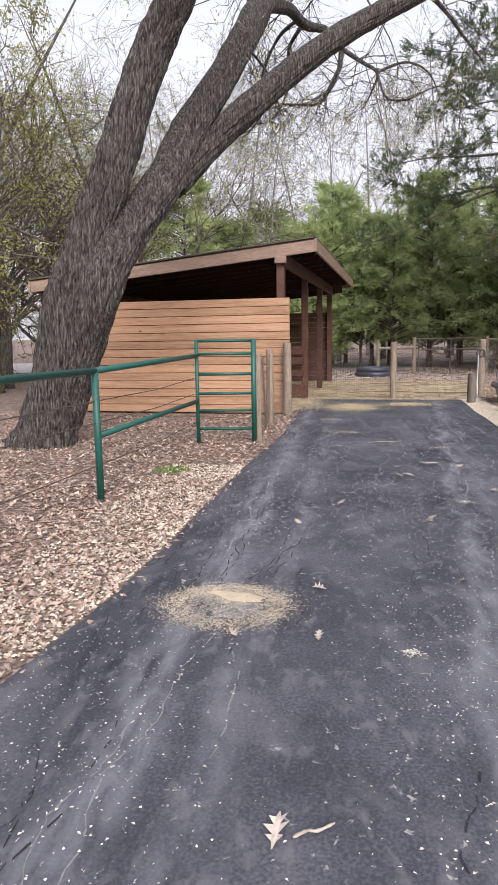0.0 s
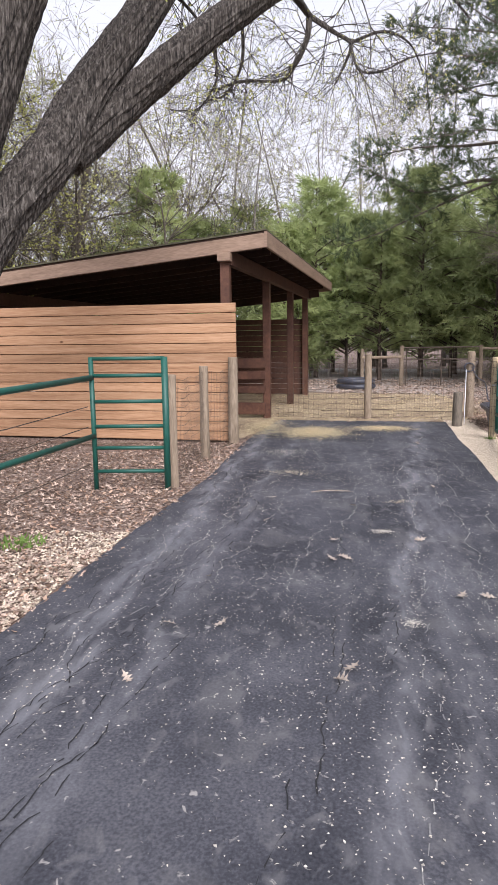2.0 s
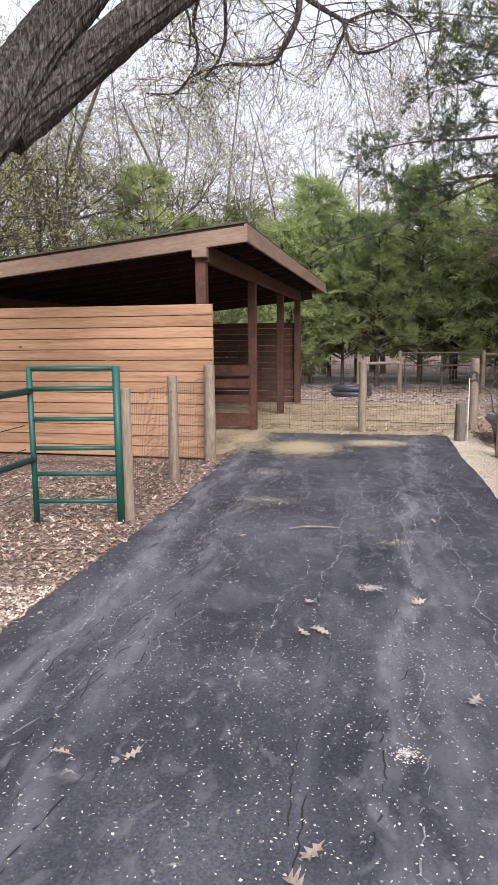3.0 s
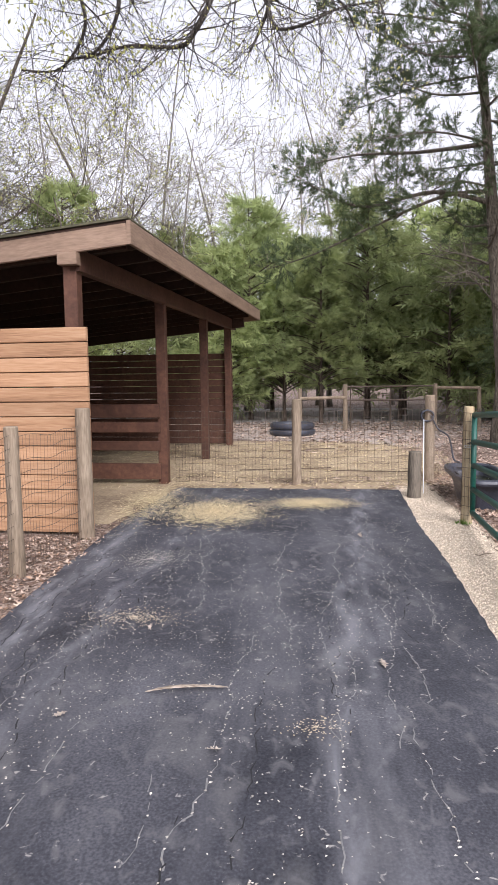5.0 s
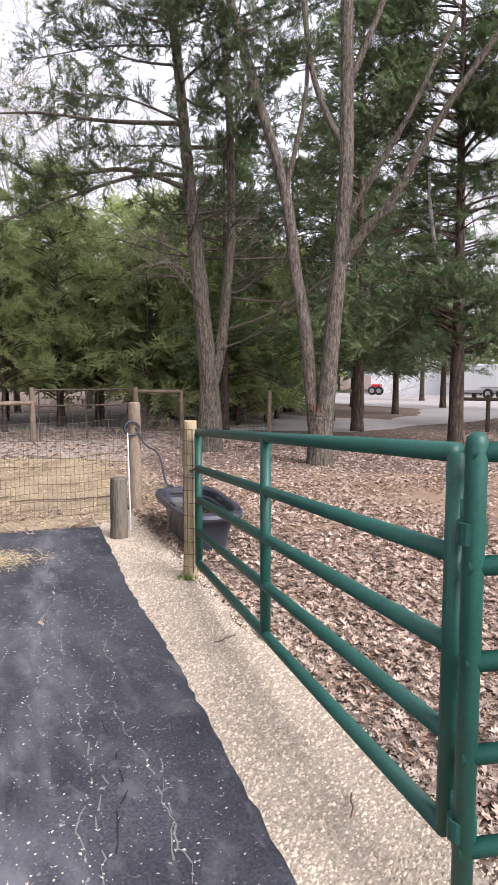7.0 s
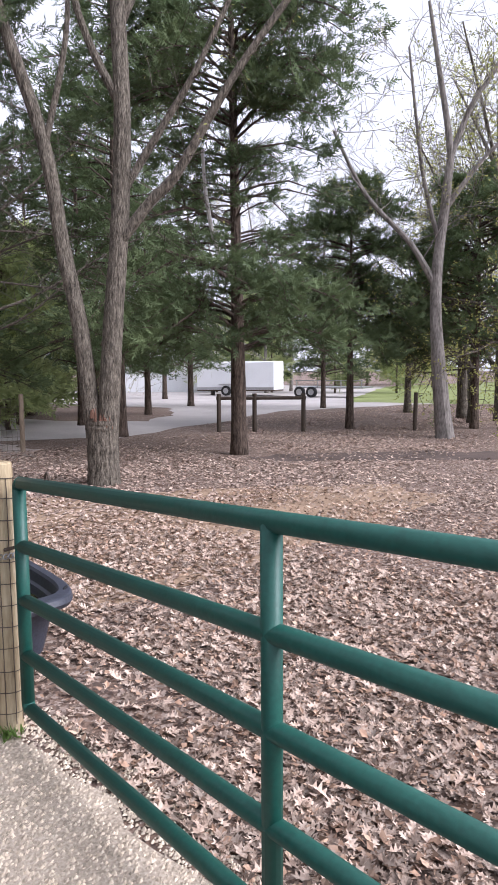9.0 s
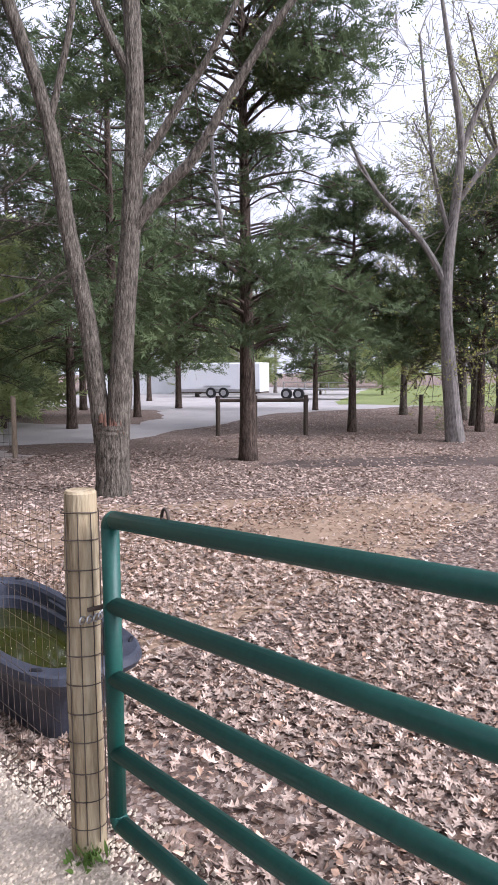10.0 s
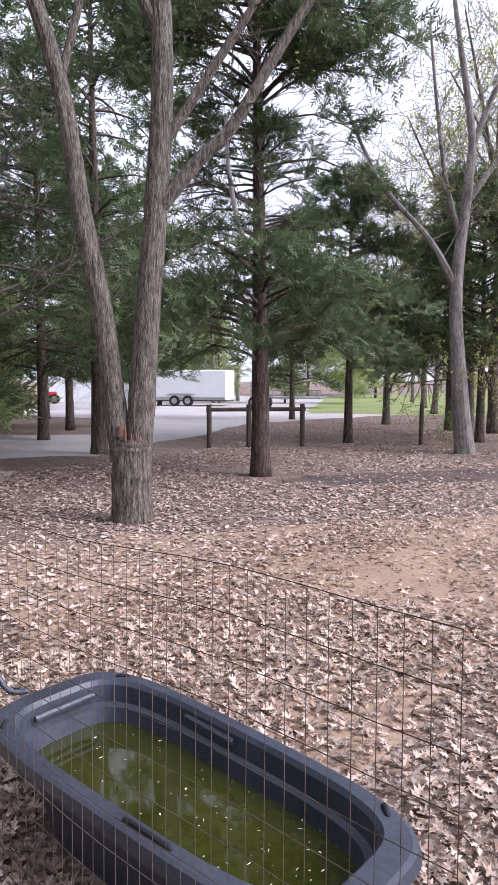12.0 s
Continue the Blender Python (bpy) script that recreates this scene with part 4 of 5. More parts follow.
for x, y, w, s in ((-13.2, 25, 100, 1.0), (19.8, 14.2, 90, 0.9), (24, 19.5, 170, 1.0), (-11, 31, 10, 1.0), (22.2, 18.3, 10, 0.85), (25.5, 22.5, 200, 0.8), (29, 18, 80, 0.9), (34, 24, 300, 0.9), (-17.5, 33, 180, 1.0), (3.8, 39, 70, 0.95), (40, 27, 20, 1.0), (38, 14, 120, 1.0), (-8.1, 12.4, 210, 1.1), (-8.3, 16.4, 130, 1.1), (-9.4, 18.9, 250, 1.15), (21, 16.4, 300, 1.0), (23.6, 18.0, 40, 1.1)):
    copy_thing(bud, at(x, y, w, s))
grey = thing("grey_tree", (17.4, 16.8, 0), "smooth grey tree with upswept bare limbs", "tree")
mb, crown_mb, rng = MB(), MB(), random.Random(81)
limb(mb, [(0.05, -0.05, -0.1), (-0.1, 0.11, 1.88), (-0.16, 0.18, 3.71), (-0.02, 0.03, 5.87), (0, 0, 6.86), (-0.21, 0.23, 8.69), (-0.36, 0.4, 10)], 0.17, 0.035, 16, 0.03, 4, 8, 0.05, 0.5)
part("trunk", mb, M_PALEBARK, grey)
for pts, r in (([(-0.16, 0.18, 3.6), (-0.57, 0.63, 4.61), (-1.28, 1.43, 5.75), (-1.8, 2.0, 7.2)], 0.09), ([(0, 0, 6.5), (0.32, -0.36, 7.72), (0.73, -0.81, 8.69), (1, -1, 10)], 0.08), ([(-0.1, 0.1, 4.5), (-0.4, 0.45, 6.2), (-0.7, 0.7, 9)], 0.07), ([(-0.05, 0.05, 5.4), (0.6, -0.6, 6.6), (1.3, -1.3, 7.4)], 0.07)):
    mb = MB()
    line, rad = limb(mb, pts, r, r * 0.35, 8, 0.05, 3, 6)
    for i in range(4, len(line), 2):
        twigs(mb, crown_mb, rng, line[i], (any_way(rng) * 0.8 + Vector((0, 0, 0.7))).normalized(), rng.uniform(0.9, 1.8), 0.016, 3, 0.0, 2, 0.07, 0.8, 3, 0.005)
    part("branch", mb, M_PALEBARK, grey)
part("crown", crown_mb, M_SPRING, grey, "sparse yellow-green spring leaves")


# ---- stock tub ----
tub = thing("stock_tub", (4.375, 13.18, 0), "black rubber stock tub of green algae water", "water trough", turn=-5)


def tub_ring(sx, sy, z, n=72, power=4.0, near=0.86):
    """A rounded outline, narrower at its near end."""
    out = []
    for k in range(n):
        w = 2 * math.pi * k / n
        c, s = math.cos(w), math.sin(w)
        x, y = math.copysign(abs(c) ** (2 / power), c) * sx, math.copysign(abs(s) ** (2 / power), s) * sy
        f = near + (1 - near) * (y / sy * 0.5 + 0.5)
        out.append((x * f, y, z * 1.11))
    return out


def loft(rings):
    mb = MB()
    n = len(rings[0])
    for r in rings:
        mb.v += r
    for i in range(len(rings) - 1):
        for q in range(n):
            mb.f.append((i * n + q, i * n + (q + 1) % n, (i + 1) * n + (q + 1) % n, (i + 1) * n + q))
    return mb


shell = loft([tub_ring(0.18, 0.53, 0.005), tub_ring(0.205, 0.57, 0.0), tub_ring(0.24, 0.62, 0.15), tub_ring(0.28, 0.68, 0.285), tub_ring(0.345, 0.785, 0.29), tub_ring(0.358, 0.80, 0.315), tub_ring(0.35, 0.79, 0.342), tub_ring(0.338, 0.775, 0.348), tub_ring(0.292, 0.70, 0.35), tub_ring(0.28, 0.685, 0.335),
              tub_ring(0.275, 0.675, 0.275), tub_ring(0.255, 0.65, 0.265), tub_ring(0.225, 0.6, 0.1), tub_ring(0.17, 0.52, 0.03)])
part("shell", shell, M_TUB, tub)
water = MB()
water.v = tub_ring(0.251, 0.64, 0.215)
water.f = [tuple(range(72))]
part("water", water, M_WATER, tub, "still green algae water")
M_SLOT = mat("shadowed_rubber", [(0.3, (0.006, 0.006, 0.008)), (0.7, (0.016, 0.017, 0.02))], 4, 60, 0.7, 0.1)
for x, y, turn, long in ((-0.288, -0.2, 2.5, 0.2), (-0.236, -0.63, 45, 0.06), (0.236, -0.63, -45, 0.06), (-0.262, 0.63, -45, 0.06), (0.262, 0.63, 45, 0.06)):
    slot = part("slot", MB().tube([(0, -long / 2, 0), (0, -long / 2 + 0.01, 0.003), (0, long / 2 - 0.01, 0.003), (0, long / 2, 0)], [0.004, 0.009, 0.009, 0.004], 8), M_SLOT, tub, "dark slot moulded in the rim", True)
    slot.matrix_basis = pose(x, y, 0.386, 0, 0, turn)
for x, y, turn in ((0.262, 0.12, -3), (0.0, 0.652, 90)):
    hold = part("hand_hold", MB().box((0, 0, 0), (0.022, 0.26, 0.026), None, 0.008), M_TUB, tub, "moulded hand-hold inside the rim")
    hold.matrix_basis = pose(x, y, 0.345, 0, 0, turn)
mb, rng = MB(), random.Random(9)
for _ in range(90):
    x, y = rng.uniform(-0.19, 0.21), rng.uniform(-0.55, 0.58)
    w = rng.uniform(0, 6.3)
    kite(mb, Vector((x, y, 0.2415)), Vector((math.cos(w), math.sin(w), 0)), Vector((-math.sin(w), math.cos(w), 0)), 0.003 + 0.018 * rng.random() ** 2.5, 0.0015 + 0.004 * rng.random() ** 2)
M_FLAKE = mat("pale_flakes", [(0.3, (0.45, 0.42, 0.36)), (0.7, (0.78, 0.75, 0.68))], 5, 20, 0.8, 0)
tagged(part("flakes", mb, M_FLAKE, tub, "pale floating flakes"), kind="stuff")


# ---- wire mesh fences ----
def mesh_fence(name, a, b, top, label, sag=0.03, gap=0.05, row=0.1, r=0.0017, seed=0, n=3):
    """Welded wire between two posts: upright and level wires, slightly slack."""
    a, b = Vector((*a, 0)), Vector((*b, 0))
    rng = random.Random(seed)
    d = b - a
    side = Vector((-d.y, d.x, 0)).normalized()
    fence = thing(name, a, label, "wire fence", "wire fences")
    amp, ph = rng.uniform(0.01, 0.02), rng.uniform(0, 6)

    def at_fence(t, z):
        return d * t + side * (amp * math.sin(9 * t + ph + 2 * z)) + Vector((0, 0, z - sag * math.sin(math.pi * t) * (z / top) + 0.012 * math.sin(14 * t + ph)))

    up, level = MB(), MB()
    k = int(d.length / gap)
    for i in range(k + 1):
        up.tube([at_fence(i / k, z) for z in (0.02, top * 0.5, top)], r, n, False)
    rows = int(top / row)
    for j in range(rows + 1):
        level.tube([at_fence(i / 16, top * j / rows if j else 0.03) for i in range(17)], r * 1.4, n, False)
    tagged(part("upright_wire", up, M_WIRE, fence), kind="stuff")
    tagged(part("level_wire", level, M_WIRE, fence), kind="stuff")
    return fence


mesh_fence("wire_fence", (3.9, 12.1), (4.07, 14.66), 1.24, "welded wire fence beside the stock tub", seed=1, gap=0.05, r=0.001)
mesh_fence("wire_fence", (4.05, 14.72), (2.2, 14.5), 1.1, "welded wire fence across the yard", seed=2)
mesh_fence("wire_fence", (2.1, 14.5), (0.34, 14.68), 1.1, "welded wire fence between post and shelter", seed=3)
mesh_fence("wire_fence", (-0.24, 8.4), (-0.22, 10.0), 1.15, "welded wire fence beside the drive", seed=4)
mesh_fence("wire_fence", (-0.22, 10.1), (-0.03, 11.25), 1.15, "welded wire fence beside the drive", seed=5)
mesh_fence("wire_fence", (3.7, 23.6), (6.15, 23.4), 1.2, "wire pen fence below a pipe rail", gap=0.1, row=0.15, r=0.003, seed=6)
mesh_fence("wire_fence", (6.15, 23.4), (9.2, 22.0), 1.1, "wire pen fence along the trees", gap=0.1, row=0.15, r=0.003, seed=7)
mesh_fence("wire_fence", (2.43, 23.5), (3.7, 23.6), 0.9, "wire pen fence under a timber rail", gap=0.1, row=0.15, r=0.003, seed=8)
mesh_fence("wire_fence", (-3.5, 22.8), (2.43, 23.5), 0.9, "wire pen fence past the shelter", gap=0.12, row=0.15, r=0.003, seed=9)

strand = thing("wire_strands", (-1.28, 4.91, 0), "rusty wire strands along the pipe fence", "wire")
for z0, z1 in ((0.92, 0.9), (0.73, 0.69), (0.35, 0.3)):
    part("strand", MB().tube([(-0.7, -5, z0), (0, 0, z0 - 0.02), (0.12, 1.6, (z0 + z1) / 2 - 0.04), (0.24, 3.1, z1)], 0.005, 5, False), M_WIRE, strand)

# wire wrapped round the gate post, and its catch
wrap = thing("post_wrap", (3.912, 11.955, 0), "wire ends and chain wrapped round the gate post", "wire")
for z in (0.1, 0.2, 0.3, 0.41, 0.51, 0.61, 0.71, 0.81, 0.91, 1.0, 1.1, 1.19):
    part("wire_turn", MB().tube([(0.0615 * math.cos(w), 0.0615 * math.sin(w), z + 0.004 * math.sin(w * 2)) for w in (k * math.pi / 9 for k in range(19))], 0.0022, 4, False), M_WIRE, wrap)
for w in (3.3, 4.0, 4.7, 5.4):
    part("wire_end", MB().tube([(0.0625 * math.cos(w), 0.0625 * math.sin(w), z) for z in (0.05, 0.4, 0.8, 1.19)], 0.0022, 4, False), M_WIRE, wrap)
M_STEEL = mat("galvanised_steel", [(0.3, (0.35, 0.35, 0.36)), (0.7, (0.6, 0.6, 0.62))], 8, 60, 0.35, 0, metal=1.0)
for k in range(6):
    w = -2.2 + 0.35 * k
    mb = MB().tube([(0.068 * math.cos(w) + 0.014 * math.cos(q), 0.068 * math.sin(w) + 0.006 * math.cos(q), 0.84 + 0.012 * math.sin(q)) for q in (i * math.pi / 5 for i in range(11))], 0.003, 5, False)
    part("chain_link", mb, M_STEEL, wrap, "bright chain link")
part("latch", MB().tube([(-0.02, -0.06, 0.87), (0.0, -0.09, 0.88), (0.01, -0.14, 0.9), (0.01, -0.17, 0.9)], 0.008, 8), M_WIRE, wrap, "dark steel latch")

# corner post fittings
cable = thing("strap", (4.11, 14.72, 0), "black strap looped round the corner post", "strap")
part("loop", MB().tube([(-0.05 + 0.09 * math.cos(w), -0.09, 0.99 + 0.08 * math.sin(w)) for w in (k * math.pi / 8 for k in range(17))], 0.014, 7), M_TUB, cable, "", True)
part("tail", MB().tube(smooth_line([(0.0, -0.09, 1.0), (0.1, -0.1, 0.8), (0.2, -0.25, 0.72), (0.19, -0.5, 0.62), (0.19, -0.68, 0.42), (0.26, -0.74, 0.39)]), 0.012, 6), M_TUB, cable, "", True)
stick = thing("pipe", (3.82, 13.7, 0), "white plastic pipe leaning on the corner post", "pipe")
part("tube", MB().tube([(0, 0, 0), (0.15, 0.75, 0.95)], 0.007, 10), M_WHITE, stick, "", True)

# far pen: rails, feeder
rail = thing("pen_rail", (2.43, 23.5, 0), "mossy timber rail between far posts", "rail")
part("pole", MB().tube([(0, -0.05, 0.93), (1.27, 0.05, 0.95)], 0.045, 8), M_POST, rail)
rail = thing("pen_gate", (3.75, 23.6, 0), "thin dark pipe rails of the pen", "gate")
for z in (1.24, 0.86):
    part("rail", MB().tube([(0, 0, z), (2.4, -0.2, z + 0.01)], 0.022, 8), M_WIRE, rail)
for x in (0.1, 1.2, 2.35):
    part("upright", MB().tube([(x, -0.08 * x, 0), (x, -0.08 * x, 1.25)], 0.02, 6), M_WIRE, rail)
round_post(6.15, 23.4, 1.3, 0.06, "weathered timber post of the far fence", 10)
round_post(7.35, 23.4, 1.2, 0.05, "weathered timber post of the far fence", 11)
round_post(9.2, 22.0, 1.2, 0.05, "thin timber post by the lane", 12)
rail = thing("pen_rail", (6.15, 23.4, 0), "mossy timber rail between far posts", "rail")
part("pole", MB().tube([(0, 0, 1.2), (1.2, 0, 1.18)], 0.04, 8), M_POST, rail)
feeder = thing("feed_tub", (2.2, 22.5, 0), "low black rubber ring feeder on the ground", "feeder")
for z in (0.09, 0.25):
    mb = MB()
    for k in range(28):
        w = 2 * math.pi * k / 28
        for q in range(8):
            u = 2 * math.pi * q / 8
            rr = (0.56 - z * 0.12) + 0.07 * math.cos(u)
            mb.v.append((rr * math.cos(w), rr * math.sin(w), z + 0.085 * math.sin(u)))
    for k in range(28):
        for q in range(8):
            mb.f.append((k * 8 + q, ((k + 1) % 28) * 8 + q, ((k + 1) % 28) * 8 + (q + 1) % 8, k * 8 + (q + 1) % 8))
    part("ring", mb, M_TUB, feeder, "", True)

# hitching rail and stake among the trees
M_DARKPOST = mat("dark_post", [(0.3, (0.035, 0.026, 0.02)), (0.7, (0.11, 0.085, 0.065))], 3, 25, 0.85, 0.3, stretch=(3, 3, 0.4))
hitch = thing("hitching_rail", (14.9, 22.05, 0), "dark timber hitching rail on three posts", "rail")
hd = Vector((1.7, -1.55, 0))
for t in (0, 0.42, 1):
    part("post", MB().tube([hd * t + Vector((0, 0, -0.05)), hd * t + Vector((0, 0, 1.05))], 0.06, 10), M_DARKPOST, hitch)
part("bar", MB().tube([hd * -0.03 + Vector((0, 0, 0.93)), hd * 1.03 + Vector((0, 0, 0.92))], 0.05, 10), M_DARKPOST, hitch)
tagged(part("stake", MB().tube([(18.8, 18.35, -0.05), (18.82, 18.35, 1.04)], [0.06, 0.055], 10), M_DARKPOST), "dark timber stake standing in fallen leaves", "post")

# trailers and buildings past the lane
M_TYRE = mat("tyre", [(0.3, (0.015, 0.015, 0.016)), (0.7, (0.04, 0.04, 0.04))], 6, 40, 0.8, 0.2)


def wheel(x, y, parent):
    tyre = part("wheel", MB().tube([(x, y - 0.1, 0.34), (x, y + 0.1, 0.34)], 0.34, 20), M_TYRE, parent, "dark tyre")
    part("rim", MB().tube([(x, y - 0.115, 0.34), (x, y - 0.09, 0.34)], 0.19, 14), M_STEEL, tyre, "grey steel rim")


trailer = thing("box_trailer", (33.0, 43.2, 0), "white enclosed box trailer on tandem wheels", "trailer", turn=-68)
part("body", MB().box((2.8, 1.0, 1.35), (5.6, 2.0, 1.9), None, 0.08), M_WHITE, trailer)
part("frame", MB().box((2.8, 1.0, 0.36), (5.7, 1.7, 0.1), None, 0.02), M_WIRE, trailer)
part("trim", MB().box((2.8, -0.012, 0.5), (5.6, 0.02, 0.16), None, 0.004), M_STEEL, trailer)
part("fender", MB().box((2.65, -0.06, 0.78), (1.9, 0.12, 0.06), None, 0.01), M_STEEL, trailer)
for x in (2.2, 3.1):
    wheel(x, 0.02, trailer)
flat = thing("flatbed_trailer", (34.4, 35.6, 0), "low flatbed trailer with tandem wheels", "trailer", turn=-75)
part("deck", MB().box((2.2, 1.0, 0.62), (4.4, 1.9, 0.1), None, 0.02), M_STEEL, flat)
for x in (0.1, 1.5, 3.0, 4.3):
    part("stake", MB().box((x, 0.05, 0.85), (0.05, 0.05, 0.4)), M_STEEL, flat)
part("side_rail", MB().box((2.2, 0.05, 1.05), (4.4, 0.04, 0.05)), M_STEEL, flat)
for x in (0.3, 1.1):
    wheel(x, 0.02, flat)
barn = thing("metal_barn", (33.2, 54.1, 0), "white metal-clad barn past the lane", "barn", turn=-41)
part("wall", MB().box((4.5, 3, 1.9), (9, 6, 3.8), None, 0.02), M_WHITE, barn)
rb = MB()
rb.v = [(-0.3, -0.3, 3.7), (9.3, -0.3, 3.7), (9.3, 3, 4.9), (-0.3, 3, 4.9), (-0.3, 6.3, 3.7), (9.3, 6.3, 3.7)]
rb.f = [(0, 1, 2, 3), (3, 2, 5, 4), (0, 3, 4), (1, 5, 2)]
part("roof", rb, M_STEEL, barn)
for k in range(18):
    part("rib", MB().box((0.25 + k * 0.5, -0.02, 1.9), (0.05, 0.03, 3.7)), M_WHITE, barn)
part("door", MB().box((6.4, -0.03, 1.3), (2.6, 0.05, 2.6), None, 0.02), M_WHITE, barn, "white sliding door")
M_RED = mat("red_paint", [(0.3, (0.4, 0.02, 0.02)), (0.7, (0.6, 0.05, 0.05))], 4, 20, 0.5, 0)
cart = thing("red_cart", (31.5, 51.5, 0), "small red utility cart parked by the barn", "cart", turn=-50)
part("body", MB().box((0.4, 0.2, 0.62), (0.7, 0.5, 0.45), None, 0.06), M_RED, cart)
for x in (0.15, 0.7):
    wheel(x, -0.1, cart)


# ---- loose litter ----
HALF = ((-0.5, 0.015), (-0.3, 0.06), (-0.22, 0.24), (-0.1, 0.07), (0.04, 0.34), (0.13, 0.08), (0.3, 0.25), (0.33, 0.07), (0.52, 0.0))


def oak_leaf_shape(mb, p, w, s, rng, lift=0.5, fine=True):
    """A lobed dry oak leaf, curled a little."""
    k = len(mb.v)
    a, b = Vector((math.cos(w), math.sin(w), rng.uniform(-lift, lift))).normalized(), Vector((-math.sin(w), math.cos(w), rng.uniform(-lift, lift))).normalized()
    c1, c2 = rng.random() ** 2 * 0.42 * s, rng.uniform(-0.06, 0.2) * s

    def put(u, v):
        q = p + a * (u * s) + b * (v * s)
        mb.v.append((q.x, q.y, max(q.z, 0.003) + abs(v) * 2.5 * c1 + u * u * 3 * c2 + 0.004))

    if fine:
        for side in (1, -1):
            for u, v in HALF:
                put(u, v * side)
        for o in (0, 9):
            mb.f += [(k + o + i, k + o + i + 1, k + o + i + 2) for i in (1, 3, 5)]
        mb.f += [(k, k + 1, k + 10, k + 9), (k + 1, k + 3, k + 12, k + 10), (k + 3, k + 5, k + 14, k + 12), (k + 5, k + 7, k + 16, k + 14), (k + 7, k + 8, k + 16)]
    elif not fine and (p.y > 15 or p.x > 12):
        for u, v in ((-0.5, 0.03), (0.0, 0.27), (0.5, 0), (0.0, -0.27)):
            put(u, v)
        mb.f += [(k, k + 1, k + 2), (k, k + 2, k + 3)]
    else:
        for u, v in ((-0.5, 0), (-0.12, 0.1), (-0.02, 0.3), (0.1, 0.1), (0.5, 0), (0.1, -0.1), (-0.02, -0.3), (-0.12, -0.1)):
            put(u, v)
        mb.f += [(k, k + 1, k + 7), (k + 1, k + 2, k + 3), (k + 5, k + 6, k + 7), (k + 1, k + 3, k + 5, k + 7), (k + 3, k + 4, k + 5)]


def scatter(name, label, category, seed, spots, size, material, keep=None, lift=0.5, fine=True):
    """Fallen leaves over rectangles given as x0, x1, y0, y1, number."""
    rng, mb = random.Random(seed), MB()
    for x0, x1, y0, y1, n in spots:
        for _ in range(n):
            x, y = rng.uniform(x0, x1), rng.uniform(y0, y1)
            if keep and not keep(x, y, rng):
                continue
            oak_leaf_shape(mb, Vector((x, y, rng.uniform(0, 0.02))), rng.uniform(0, 6.3), size * rng.uniform(0.5, 1.25), rng, lift, fine)
    return tagged(part(name, mb, material), label, category, kind="stuff")


def edge(y, line):
    """x of a road edge at y."""
    for a, b in zip(line, line[1:]):
        if min(a[1], b[1]) <= y <= max(a[1], b[1]):
            return a[0] + (b[0] - a[0]) * (y - a[1]) / (b[1] - a[1] + 1e-9)
    return line[0][0]


def patchy(x, y, rng, s=1.1, cut=-0.25):
    return noise.noise((x / s, y / s, 3.3)) + rng.uniform(-0.35, 0.35) > cut


def left_ok(x, y, rng):
    return x < edge(y, ROAD_L) - 0.02 + 0.12 * rng.random() ** 3 and patchy(x, y, rng) and not (y > 11.3 and x > -5.2)


def right_ok(x, y, rng):
    d = x - (3.98 + 0.02 * (y - 12)) if y > 8 else x - 3.9
    bare = math.exp(-((x - 7.6) / 2.6) ** 2 - ((y - 13.9) / 1.0) ** 2)
    return (d > 0 or rng.random() < 0.02) and patchy(x, y, rng, 1.3, -0.3) and rng.random() > bare * 0.3 and not (4.14 < x < 4.62 and 12.6 < y < 13.75)


scatter("fallen_leaves", "dry brown oak leaves covering the ground", "leaves", 1, [(-5, 0.3, 1, 6, 17000)], 0.055, M_LEAF, left_ok, 0.6)
scatter("fallen_leaves", "dry brown oak leaves covering the ground under the oak", "leaves", 5, [(-7, 0.2, 6, 12, 15000)], 0.075, M_LEAF, left_ok, 0.6, False)
scatter("fallen_leaves", "dry brown oak leaves covering the paddock floor", "leaves", 2, [(3.9, 7.2, 8.0, 15, 25000)], 0.075, M_LEAF, right_ok, 0.6)
scatter("fallen_leaves", "brown oak leaves and soil beside the drive", "leaves", 7, [(3.05, 5.2, 4.0, 8.3, 3600)], 0.06, M_LEAF, lambda x, y, r: x > edge(y, ROAD_R) + 0.06 and patchy(x, y, r) and not (y > 8.0 and x < 3.4), 0.6)
scatter("fallen_leaves", "dry brown oak leaves covering the middle of the paddock", "leaves", 6, [(7.2, 12, 7, 15, 19000)], 0.09, M_LEAF, right_ok, 0.6, False)
scatter("fallen_leaves", "dry brown oak leaves covering the ground between trees", "leaves", 3, [(4.5, 16, 15, 22, 36000), (12, 26, 6, 20, 28000), (16, 30, 18, 25, 9000)], 0.07, M_LEAF2, lambda x, y, r: patchy(x, y, r, 2.0) and not (y > 23 + 0.3 * (x - 12)) and not (11.6 < x < 16 and abs((x - 11.9) * 0.68 + (y - 17.6) * 0.74) < 0.8 and r.random() < 0.85), 0.5, False)
scatter("fallen_leaves", "pale dry leaves past the yard fence", "leaves", 4, [(-6, 9, 18, 27, 11000), (0.2, 3.8, 13.9, 15, 160)], 0.13, M_LEAF, lambda x, y, r: not (-5 < x < 1.2 and y < 21.5) and (y > 20.5 or r.random() < 0.12 or y < 15), 0.4, False)

